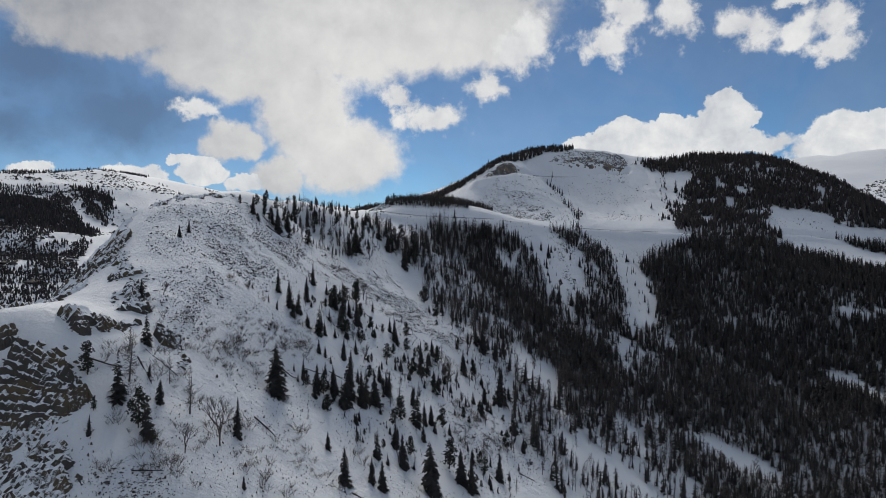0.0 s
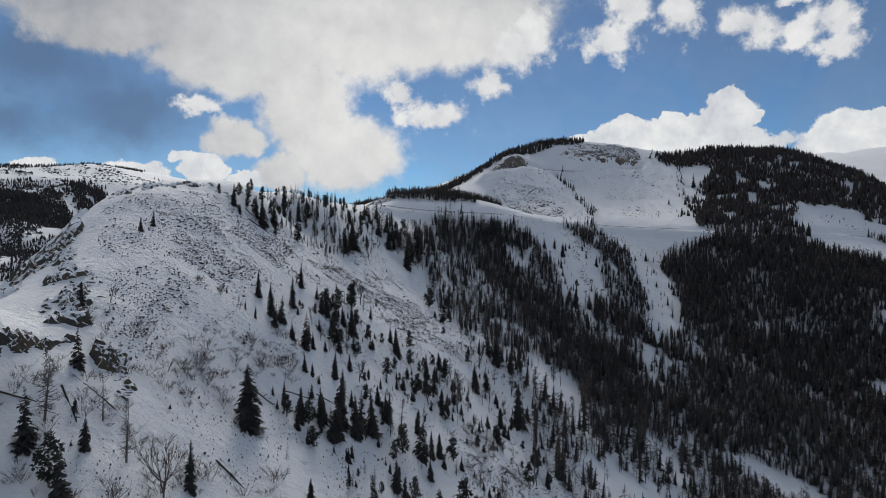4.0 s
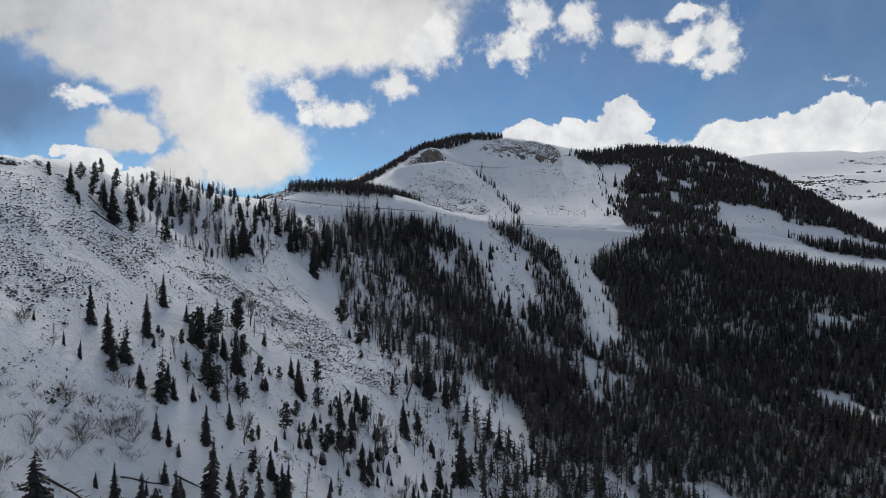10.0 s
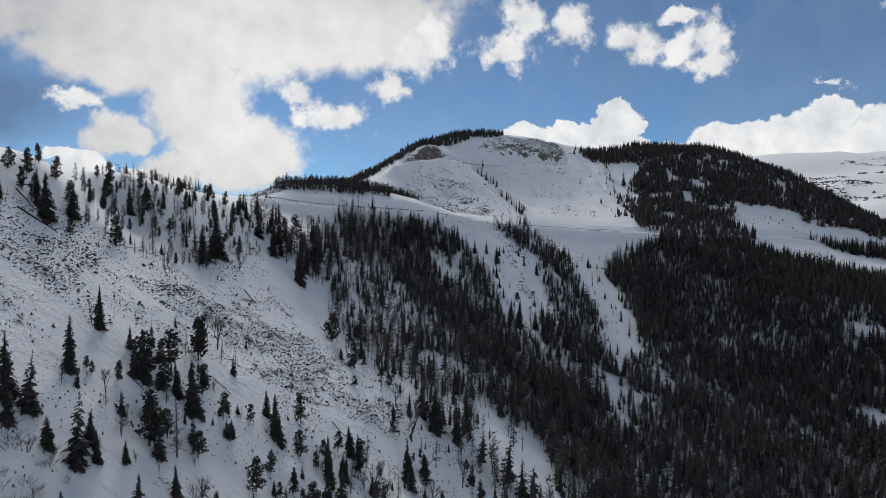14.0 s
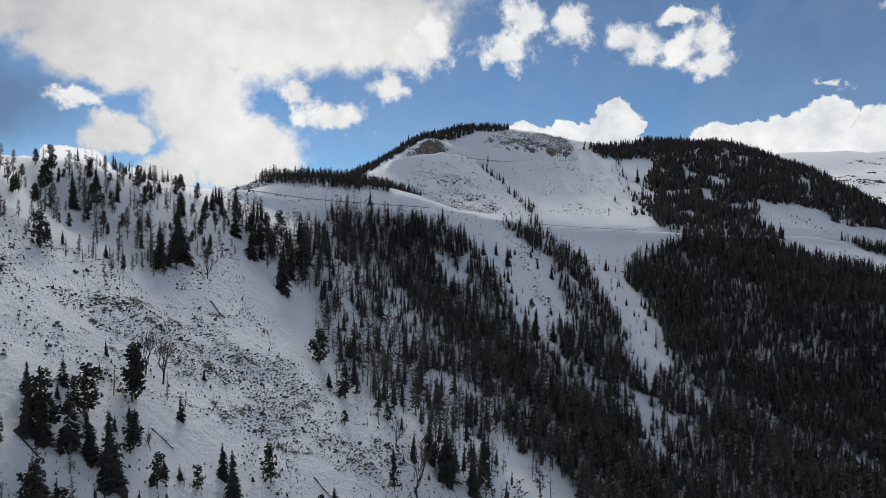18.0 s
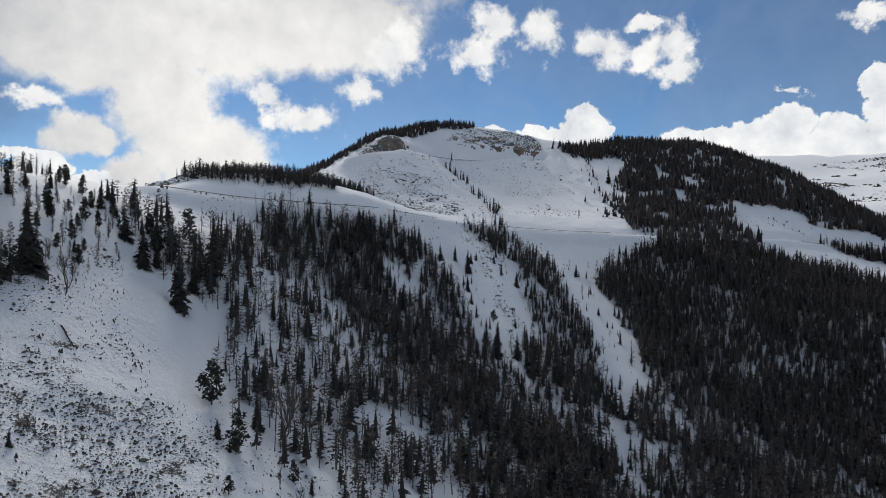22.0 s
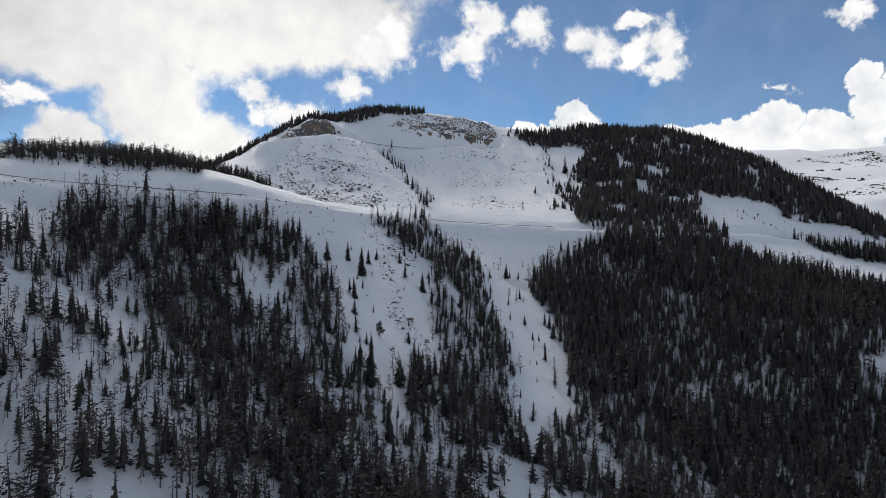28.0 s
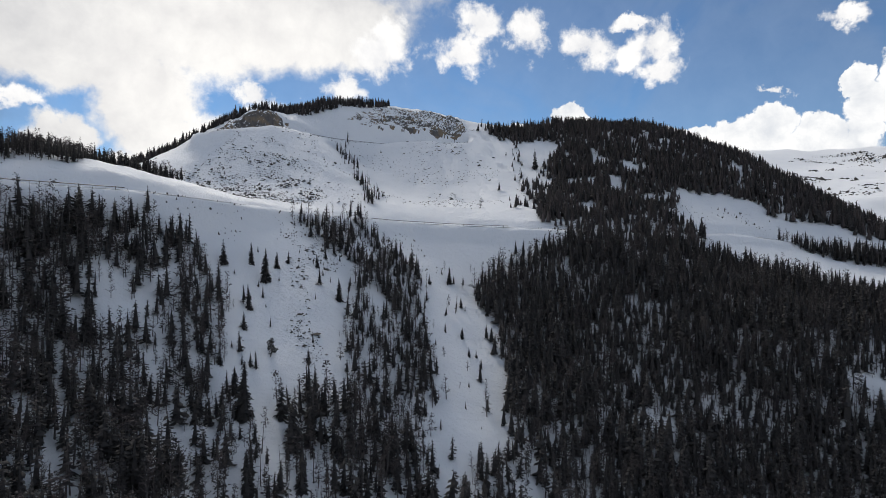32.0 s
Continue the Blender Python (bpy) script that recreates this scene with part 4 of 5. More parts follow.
def wood(name, label, x, y, heights, mix, rng, stems=True, lean=0.04, wide=1.0, far=False, coarse=False, distant=False):
    """All the trees of a stretch of wood as one mesh. mix: shares of fir, pine, snag and thin trees."""
    z = ground(x, y)
    mix = list(mix) + [0] * (6 - len(mix))
    kinds = rng.choice(6, len(x), p=np.array(mix) / sum(mix))
    vs, fs, ms, n = [], [], [], 0
    for i in range(len(x)):
        kind = "speck" if far else "distant" if distant and kinds[i] < 2 else ("coarse" if coarse else "fir", "pine", "snag", "thin", "shaggy", "twig")[kinds[i]]
        todo = [BY_KIND[kind][int(rng.integers(len(BY_KIND[kind])))]]
        if stems and kind in ("pine", "thin", "shaggy", "twig"):
            todo.append(BY_KIND["stem"][0])
        h, a = heights[i], rng.uniform(0, 6.283)
        g = h * rng.uniform(0.85, 1.2) * wide
        c, s = math.cos(a) * g, math.sin(a) * g
        lx, ly = rng.normal(size=2) * lean * h * (2.0 if kind == "snag" else 1.0)
        for _, v, f, mat in todo:
            w = np.empty_like(v)
            w[:, 0] = v[:, 0] * c - v[:, 1] * s + v[:, 2] * lx + x[i]
            w[:, 1] = v[:, 0] * s + v[:, 1] * c + v[:, 2] * ly + y[i]
            w[:, 2] = v[:, 2] * h + z[i]
            vs.append(w)
            fs.append(f + n)
            ms.append(np.full(len(f), mat))
            n += len(v)
    me = mesh_from(name, np.concatenate(vs), np.concatenate(fs), [NEEDLES, DEAD_WOOD, BROWN_NEEDLES], np.concatenate(ms))
    return tagged(new(name, me), label, "forest", kind="stuff")


CENTRAL_WOOD = [(-30, 304), (-40, 322), (-34, 338), (-18, 346), (-8, 366), (14, 379), (31, 384), (52, 390), (60, 372), (62, 352), (72, 335), (84, 320), (96, 290), (100, 250), (96, 225), (60, 222), (26, 212), (22, 226),
                (18, 240), (8, 256), (-4, 263), (-10, 284), (-14, 300)]
SNOW_TONGUE = [(45, 388), (67, 404), (87, 419), (89, 406), (83, 380), (83, 362), (75, 345), (68, 345), (66, 356), (57, 362), (58, 372), (60, 388)]
CENTRAL_DENSE = [[(15, 372), (21, 378), (32, 379), (36, 356), (44, 345), (48, 336), (58, 320), (74, 316), (82, 290), (60, 286), (44, 310), (31, 325), (28, 343), (19, 357)],
                 [(45, 380), (53, 386), (58, 369), (59, 351), (66, 340), (58, 336), (50, 347), (46, 361)]]
BARE_BANK = [(-46, 333), (-40, 349), (-30, 358), (-13, 370), (-10, 353), (-13, 343), (-17, 334), (-21, 328), (-30, 325), (-40, 322)]
CENTRAL_TOP = [(-8, 356), (-2, 366), (14, 377), (31, 384), (47, 393), (52, 384), (34, 370), (12, 358)]
LOW_DENSE = [(12, 357), (25, 356), (44, 350), (58, 346), (63, 328), (50, 308), (35, 300), (24, 312), (14, 335)]
LEFT_DENSE = [(-12, 354), (2, 364), (10, 356), (6, 336), (-6, 324)]
THIN_CLEAR = [(34, 370), (42, 378), (46, 356), (39, 350)]
STRIP_WOOD = [(72, 425), (98, 450), (104, 439), (115, 429), (111, 401), (111, 383), (108, 363), (98, 337), (80, 332), (83, 353), (85, 381), (92, 411), (80, 419)]
DENSE_WOOD = [(129, 421), (142, 432), (156, 438), (171, 442), (186, 446), (193, 451), (208, 455), (223, 457), (240, 451), (252, 443), (262, 428), (285, 415), (330, 405), (310, 385), (245, 305), (212, 268), (186, 290), (160, 322), (136, 345), (122, 352),
              (126, 377), (132, 402)]
LOWER_WOOD = [(122, 354), (140, 345), (162, 322), (188, 290), (214, 266), (195, 240), (150, 205), (112, 200), (96, 225), (96, 290), (98, 326), (108, 346)]
FOOT_WOOD = [(18, 216), (24, 198), (30, 180), (40, 164), (64, 150), (100, 150), (112, 200), (98, 226), (60, 224), (26, 214)]
UPPER_WOOD = [(198, 620), (200, 640), (248, 642), (291, 638), (328, 616), (362, 580), (378, 530), (392, 470), (372, 460), (345, 468), (339, 482), (318, 486), (300, 494), (292, 506), (270, 507), (256, 494), (244, 483), (201, 468), (186, 462), (174, 464),
              (184, 498), (204, 530), (215, 547), (213, 563), (231, 585), (232, 598), (212, 604)]
UPPER_GAPS = [[(212, 600), (230, 596), (228, 586), (214, 566), (206, 590)], [(238, 552), (246, 562), (250, 554), (244, 546)], [(250, 536), (258, 544), (262, 538), (256, 530)], [(292, 570), (302, 582), (308, 576), (300, 566)],
              [(264, 504), (270, 516), (278, 512), (274, 502)], [(196, 486), (206, 500), (214, 496), (206, 480)], [(188, 478), (194, 492), (198, 488)], [(262, 590), (280, 600), (284, 596), (268, 586)],
              [(312, 530), (318, 540), (324, 534), (318, 524)], [(222, 528), (228, 540), (234, 536), (228, 524)]]
CREST_WOOD = [(-60, 520), (-20, 540), (0, 543), (10, 544), (22, 543), (34, 547), (45, 556), (56, 576), (70, 594), (95, 616), (132, 646), (140, 664), (60, 628), (20, 600), (-20, 580), (-90, 560)]
KNOB_WOOD = [(-36, 382), (-33, 378), (-27, 378), (-20, 379), (-9, 385), (-1, 389), (6, 396), (16, 405), (24, 418), (36, 446), (30, 462), (-26, 452), (-38, 420)]
CLEARINGS = [[(98, 272), (118, 274), (136, 264), (142, 250), (132, 252), (108, 263)], [(230, 368), (250, 362), (246, 354), (230, 360)], [(198, 330), (210, 324), (218, 302), (212, 300), (200, 318)], [(120, 348), (126, 343), (127, 330), (122, 334)]]
RIDGE_SLOPE = [(-66, 240), (-50, 262), (-40, 300), (-36, 312), (-30, 300), (-34, 270), (-44, 258), (-52, 246), (-60, 232)]
FAR_CLUMP = [(290, 470), (312, 470), (345, 458), (385, 442), (370, 425), (330, 438), (302, 454)]
FACE_STRIP = [(92, 578), (100, 586), (112, 500), (102, 478), (99, 530)]

rng = np.random.default_rng(8)
grove = []
for poly in GROVES:
    x, y = scatter(poly, 2.9, rng, [], 0.46, 8, 26)
    grove += [(round(float(a), 2), round(float(c), 2), round(float(1.2 + rng.gamma(1.8, 1.2)), 2)) for a, c in zip(x, y)]
rng.shuffle(grove)
grove = [(a, c, min(h, 8.5)) for a, c, h in grove]
n1, n2, n3 = int(len(grove) * 0.45), int(len(grove) * 0.65), int(len(grove) * 0.85)
place_all(firs, grove[:n1], rng, "firs on the near slope", lambda h: size_word(h) + "dark green fir with drooping boughs on snow")
place_all([make_pine(46 + k, w) for k, w in enumerate((0.24, 0.3))], grove[n1:n2], rng, "pines on the near slope", lambda h: size_word(h) + "bushy dark green pine standing in snow")
place_all([make_snag(57 + k, c) for k, c in enumerate((45, 70, 100))], grove[n2:n3], rng, "dead trees on the near slope", lambda h: size_word(h) + "grey-brown dead tree with bare broken limbs")
place_all([make_bare(64 + k) for k in range(3)], grove[n3:], rng, "leafless trees on the near slope", lambda h: size_word(h) + "leafless brown tree with forking limbs in snow")

rng = np.random.default_rng(9)
x, y = scatter(CENTRAL_WOOD, 2.1, rng, [SNOW_TONGUE, BARE_BANK], 0.37, 11, 2, 4)
keep = ((y > 292) | (rng.random(len(x)) < 0.75)) & (~inside(THIN_CLEAR, x, y) | (rng.random(len(x)) < 0.7))
x, y = x[keep], y[keep]
x, y, h = with_fringe(x, y, uneven(x, y, 3.2, 9.0, rng), CENTRAL_WOOD, 3.5, 5, 2.0, 6.0, rng)
wood("central_wood", "mixed wood of dark firs and grey dead trunks on snow", x, y, h, (2.6, 1.6, 0.9, 1.0, 3.4, 2.2), rng, wide=1.35)
xs, ys = [], []
for poly, gap in ((CENTRAL_DENSE[0], 2.6), (CENTRAL_DENSE[1], 2.4), (CENTRAL_TOP, 2.5), (LOW_DENSE, 3.6), (LEFT_DENSE, 3.0)):
    x, y = scatter(poly, gap, rng, [SNOW_TONGUE], 0.3, 12, 3, 3)
    xs.append(x)
    ys.append(y)
x, y = np.concatenate(xs), np.concatenate(ys)
wood("dark_band_wood", "dense dark band of tall firs on the shoulder", x, y, uneven(x, y, 4.0, 9.5, rng) * np.where(inside(CENTRAL_TOP, x, y), 1.2, 1.0), (4, 2, 0.7, 1, 3.4, 2.0), rng, wide=1.35)
x, y = scatter(STRIP_WOOD, 1.75, rng, [], 0.24, 12, 4, 3)
x, y, h = with_fringe(x, y, uneven(x, y, 2.8, 8.2, rng), STRIP_WOOD, 3.0, 3.5, 1.5, 5.0, rng)
wood("strip_wood", "narrow strip of dark firs and bare trunks", x, y, h, (3.4, 2.0, 0.9, 1.0, 3.0, 2.2), rng, wide=1.35)
x, y = scatter(DENSE_WOOD, 1.75, rng, CLEARINGS, 0.21, 14, 6, 4)
x, y, h = with_fringe(x, y, uneven(x, y, 4.0, 10.0, rng), DENSE_WOOD, 4.0, 3.0, 1.5, 6.5, rng)
wood("dense_wood", "dense dark fir wood with grey dead trunks among it", x, y, h, (5, 2.6, 0.5, 0.8, 2.4, 1.8), rng, wide=1.25, coarse=True)
GULLY_WOODS = [[(51, 319), (69, 326), (90, 320), (106, 312), (106, 283), (80, 262), (63, 251), (44, 247), (40, 272)], [(69, 353), (80, 361), (100, 352), (104, 340), (98, 326), (84, 322), (70, 330)]]
xs, ys = [], []
for poly in GULLY_WOODS:
    x, y = scatter(poly, 2.3, rng, [], 0.4, 11, 33, 3)
    xs.append(x)
    ys.append(y)
x, y = np.concatenate(xs), np.concatenate(ys)
wood("gully_wood", "dark firs and bare trees filling a snowy gully", x, y, uneven(x, y, 3.5, 9.5, rng), (4, 1.6, 0.7, 1, 2.6, 2.0), rng, wide=1.3)
x, y = scatter(LOWER_WOOD, 1.85, rng, CLEARINGS, 0.24, 18, 7, 2)
keep = (y > 265) | (rng.random(len(x)) < 0.85)
x, y = x[keep], y[keep]
x, y, h = with_fringe(x, y, uneven(x, y, 3.5, 9.2, rng), LOWER_WOOD, 3.0, 5.0, 2.0, 6.0, rng)
wood("lower_wood", "dark firs and grey trunks low in the valley", x, y, h, (4.0, 1.8, 0.9, 1.2, 2.6, 2.0), rng, wide=1.3)
x, y = scatter(FOOT_WOOD, 2.7, rng, [], 0.42, 15, 9, 5)
wood("slope_foot_wood", "scattered dark firs at the foot of the slope", x, y, uneven(x, y, 3.0, 9.5, rng), (3.5, 1.5, 1, 1, 1.5, 2.5), rng, wide=1.1)
x, y = scatter(UPPER_WOOD, 2.0, rng, UPPER_GAPS, 0.32, 8, 8, 3)
x, y, h = with_fringe(x, y, uneven(x, y, 3.5, 8.0, rng), UPPER_WOOD[-8:], 7.0, 1.3, 1.5, 5.5, rng)
wood("upper_wood", "dark fir wood high on the mountain shoulder", x, y, h, (5.5, 4.5, 0.3, 0.5, 0.8, 1.2), rng, wide=1.4, distant=True)
BRIDGE_WOOD = [(178, 446), (208, 454), (240, 452), (254, 470), (246, 484), (201, 470), (182, 462)]
INNER_EDGE = [(172, 466), (184, 498), (206, 532), (216, 548), (208, 560), (190, 530), (176, 498), (166, 474)]
x, y = scatter(BRIDGE_WOOD, 2.2, rng, [], 0.25, 12, 43)
x2, y2 = scatter(INNER_EDGE, 3.0, rng, [], 0.47, 10, 44)
x, y, h = np.r_[x, x2], np.r_[y, y2], np.r_[rng.uniform(4.0, 8.0, len(x)), rng.uniform(2.5, 6.5, len(x2))]
keep = ((x[:, None] - ROAD_LINE[None, :, 0]) ** 2 + (y[:, None] - ROAD_LINE[None, :, 1]) ** 2).min(1) > 12
wood("wood_edge", "loose dark firs between two woods beside the road", x[keep], y[keep], h[keep], (5, 3, 0.5, 0.6, 1, 1), rng, wide=1.3, distant=True)
x, y = scatter(CREST_WOOD, 2.2, rng, [], 0.2, 20, 10)
wood("crest_wood", "dark firs along the crest of the mountain", x, y, uneven(x, y, 3.0, 6.5, rng), (6, 4, 0.6, 0.6, 0.5), rng, wide=1.35, distant=True)
x, y = scatter(KNOB_WOOD, 1.65, rng, [], 0.14, 12, 12, 1.5)
x, y, h = with_fringe(x, y, uneven(x, y, 3.2, 6.2, rng), KNOB_WOOD[:9], 1.6, 4.0, 1.0, 2.5, rng)
wood("knob_wood", "dark pines crowded on a snowy knob above the road", x, y, h, (2, 4, 0.6, 1, 4, 2), rng, wide=1.4)
RIDGE_PINES = [
    (-75.4, 233.0, 3.6), (-69.6, 244.5, 5.5), (-65.7, 238.9, 5.1), (-66.4, 250.1, 5.3), (-61.6, 255.4, 2.9), (-65.2, 277.1, 5.9), (-60.0, 285.9, 5.3), (-56.3, 280.0, 6.4), (-38.2, 272.9, 5.6), (-52.5, 295.1, 5.5), (-39.9, 310.0, 4.2), (-22.0, 307.2, 5.1), (-25.1, 306.9, 6.2), (-70.4, 251.5, 4.4), (-62.2, 246.7, 5.1), (-68.0, 230.3, 2.6), (-42.6, 294.4, 6.3), (-28.2, 312.7, 5.5)]
RIDGE_WITHERED = [
    (-58.0, 245.2, 3.5), (-52.2, 271.9, 6.4), (-47.7, 267.9, 5.6), (-41.4, 266.1, 5.6), (-48.1, 293.2, 6.2), (-45.2, 292.8, 6.2), (-69.6, 285.8, 3.3), (-63.0, 287.0, 3.6), (-55.4, 293.3, 4.4), (-48.2, 281.1, 5.6), (-45.6, 278.6, 5.5), (-53.2, 279.8, 5.6), (-49.5, 277.7, 4.6), (-55.8, 284.1, 5.2), (-56.4, 272.8, 3.6)]
x, y = scatter(RIDGE_SLOPE, 2.7, rng, [BARE_BANK], 0.4, 10, 17)
x2, y2 = scatter([(-66, 262), (-56, 262), (-40, 286), (-38, 318), (-52, 326), (-62, 300)], 3.4, rng, [BARE_BANK], 0.42, 10, 14)
x3, y3 = scatter([(-71, 266), (-71, 284), (-62, 292), (-53, 299), (-52, 281), (-56, 260), (-63, 254)], 2.8, rng, [], 0.4, 9, 18)
x, y = np.r_[x, x2, x3], np.r_[y, y2, y3]
keep = y > 244
ridge = [(round(float(a), 2), round(float(c), 2), round(float(1.8 + rng.gamma(2.0, 0.85)), 2)) for a, c in zip(x[keep], y[keep])]
rng.shuffle(ridge)
ridge = [(a, c, min(h, 5.2)) for a, c, h in ridge]
k1, k2, k3 = int(len(ridge) * 0.06), int(len(ridge) * 0.28), int(len(ridge) * 0.76)
place_all(firs[:4], ridge[:k1], rng, "firs along the ridge", lambda h: size_word(h) + "dark green fir on the snowy ridge")
place_all([make_pine(44 + k, w) for k, w in enumerate((0.20, 0.25, 0.17))], ridge[k1:k2] + RIDGE_PINES, rng, "pines along the ridge", lambda h: size_word(h) + "ragged dark pine on the snowy ridge")
place_all([make_withered(96 + k, w) for k, w in enumerate((0.13, 0.16, 0.11))], ridge[k2:k3] + RIDGE_WITHERED, rng, "withered firs along the ridge", lambda h: size_word(h) + "withered brown fir on the snowy ridge")
place_all([make_snag(54 + k, c) for k, c in enumerate((90, 140, 110, 70))], ridge[k3:], rng, "dead trees along the ridge", lambda h: size_word(h) + "grey-brown dead tree on the snowy ridge")
x, y = scatter([(-76, 300), (-58, 300), (-50, 330), (-58, 344), (-72, 336)], 3.2, rng, [], 0.4, 14, 14)
wood("ridge_wood", "scraggly brown trees and dark pines along the ridge", x, y, uneven(x, y, 1.8, 5.2, rng), (0.8, 2.4, 0.7, 1, 3, 3), rng, wide=1.35)
x, y = scatter(FAR_CLUMP, 1.9, rng, [], 0.26, 12, 15, 3)
wood("roadside_wood", "clump of dark firs below the road", x, y, uneven(x, y, 3.0, 8.5, rng), (7, 3, 1, 0.5, 1, 2), rng, wide=1.4)
saplings = []
for poly, gap in ((SNOW_TONGUE, 6.5), ([(112, 440), (128, 424), (124, 380), (116, 352), (110, 372), (113, 402), (116, 428)], 6.0)):
    x, y = scatter(poly, gap, rng, [], 0.46, 9, 36)
    saplings += [(round(float(a), 2), round(float(c), 2), round(float(0.9 + rng.gamma(1.6, 0.9)), 2)) for a, c in zip(x, y)]
place_all([make_fir(70 + k, w, 13, 7, 0.08, "young_fir") for k, w in enumerate((0.2, 0.24, 0.17))], saplings[:290], rng, "young firs in the open snow", lambda h: size_word(h) + "young dark green fir on open snow")
x, y = scatter(FACE_STRIP, 3.4, rng, [], 0.4, 9, 16)
wood("face_strip_wood", "sparse line of small firs down a snow face", x, y, rng.uniform(3, 7, len(x)), (6, 1, 0.5, 0.5), rng)


FAR_WOODS = [[(-640, 908), (-598, 919), (-520, 858), (-486, 852), (-450, 832), (-425, 745), (-481, 770), (-491, 740), (-530, 730), (-620, 780)],
             [(-570, 962), (-555, 989), (-519, 988), (-484, 937), (-465, 877), (-484, 866), (-514, 887)]]
FAR_SLOPE = [(-680, 940), (-595, 968), (-430, 780), (-360, 609), (-300, 470), (-200, 330), (-280, 240), (-480, 380), (-640, 700)]


def far_woods():
    r = np.random.default_rng(21)
    xs, ys, hs = [], [], []
    for poly in FAR_WOODS:
        x, y = scatter(poly, 2.9, r, [], 0.3, 18, 18, 16)
        xs.append(x), ys.append(y), hs.append(r.uniform(4, 8, len(x)))
    x, y = scatter(FAR_SLOPE, 3.1, r, [], 0.33, 30, 19)
    xs.append(x), ys.append(y), hs.append(r.uniform(2, 5.5, len(x)))
    x, y = scatter([(-1500, 700), (-1500, 1500), (-300, 1500), (-250, 900), (-430, 850), (-660, 960)], 7, r, [], 0.6, 90, 18)
    xs.append(x), ys.append(y), hs.append(r.uniform(3, 6, len(x)))
    wood("far_wood", "distant dark conifer wood on a snowy hillside", np.concatenate(xs), np.concatenate(ys), np.concatenate(hs), (6, 2, 1, 1), r, False, 0.02, 1.3, True)


far_woods()


# ---- shrubs, stones ----
FACE_STONES = [(40, 470), (30, 500), (60, 560), (110, 600), (180, 610), (205, 560), (190, 500), (150, 475), (90, 468)]
SHRUB_PATCHES = [
    [(-59, 172), (-58, 180), (-47, 174), (-38, 184), (-31, 173), (-42, 168), (-45, 153), (-52, 148)],
    [(-64, 182), (-56, 183), (-44, 188), (-46, 162), (-39, 143), (-44, 135), (-51, 154)],
    [(-62, 108), (-52, 118), (-44, 108), (-56, 96)],
    [(-46, 130), (-30, 150), (-14, 140), (-20, 118), (-36, 112)],
    [(-6, 196), (8, 206), (22, 190), (14, 170), (0, 176)],
    [(-70, 124), (-66, 134), (-56, 139), (-51, 130), (-59, 116), (-66, 117)],
    [(-60, 115), (-52, 128), (-49, 151), (-38, 108), (-54, 100)],
    [(-72, 148), (-64, 159), (-52, 161), (-46, 141), (-56, 124)],
    [(-49, 180), (-45, 184), (-38, 182), (-36, 172), (-42, 167), (-48, 172)],
]
rng = np.random.default_rng(13)
spots = []
for poly in SHRUB_PATCHES:
    x, y = scatter(poly, 2.3, rng, [], 0.46, 8, 20)
    spots += [(round(float(a), 2), round(float(b), 2), round(float(rng.uniform(1.0, 3.0)), 2)) for a, b in zip(x, y)]
place_all([make_shrub(80 + k) for k in range(5)], sorted(spots, key=lambda q: (q[0] * 7.3 + q[1] * 3.1) % 1.0)[:300], rng, "shrubs on the near slope", lambda h: "leafless brown shrub with thin stems in snow", (0.9, 1.4))


def stone_templates():
    r = np.random.default_rng(3)
    base = np.array([(1, 0, 0), (0, 1, 0), (-1, 0, 0), (0, -1, 0), (0, 0, 0.8), (0, 0, -0.6)], float)
    faces = np.array([(0, 1, 4), (1, 2, 4), (2, 3, 4), (3, 0, 4), (1, 0, 5), (2, 1, 5), (3, 2, 5), (0, 3, 5)])
    return [(base * r.uniform(0.5, 1.3, (6, 3)) + r.normal(size=(6, 3)) * 0.15, faces) for _ in range(8)]


def scree(name, label, x, y, size, rng):
    z = ground(x, y)
    ts = stone_templates()
    vs, fs = [], []
    for i in range(len(x)):
        v, f = ts[int(rng.integers(8))]
        a = rng.uniform(0, 6.283)
        s = size[i]
        w = np.c_[(v[:, 0] * math.cos(a) - v[:, 1] * math.sin(a)) * s + x[i], (v[:, 0] * math.sin(a) + v[:, 1] * math.cos(a)) * s + y[i], v[:, 2] * s * 0.7 + z[i] + s * 0.05]
        vs.append(w)
        fs.append(f + 6 * i)
    tagged(new(name, mesh_from(name, np.concatenate(vs), np.concatenate(fs), [STONE])), label, "scree", kind="stuff")


rng = np.random.default_rng(17)
sx, sy = [], []
for poly, gap in zip(THIN_SNOW + [WIDE_THIN], (0.55, 0.5, 0.5, 0.5, 0.8, 0.6, 0.8, 1.0, 1.0, 0.75)):
    x, y = scatter(poly, gap, rng, [SMOOTH_SNOW], 0.44 if poly is WIDE_THIN else 0.4, 7, 24)
    sx.append(x)
    sy.append(y)
for poly in (BARE_BANK, [(-37, 374), (-20, 379), (0, 389), (14, 401), (12, 394), (-10, 380), (-30, 371)]):
    x, y = scatter(poly, 2.0, rng, [], 0.5, 8, 29)
    sx.append(x)
    sy.append(y)
x, y = scatter(FACE_STONES, 2.4, rng, [], 0.5, 16, 28)
sx.append(x)
sy.append(y)
sx, sy = np.concatenate(sx), np.concatenate(sy)
scree("scree", "dark stones scattered through thin snow", sx, sy, (rng.gamma(1.8, 0.075, len(sx)) + 0.05) * np.where(sy > 440, 1.9, np.where(sy > 340, 1.6, 1.0)), rng)


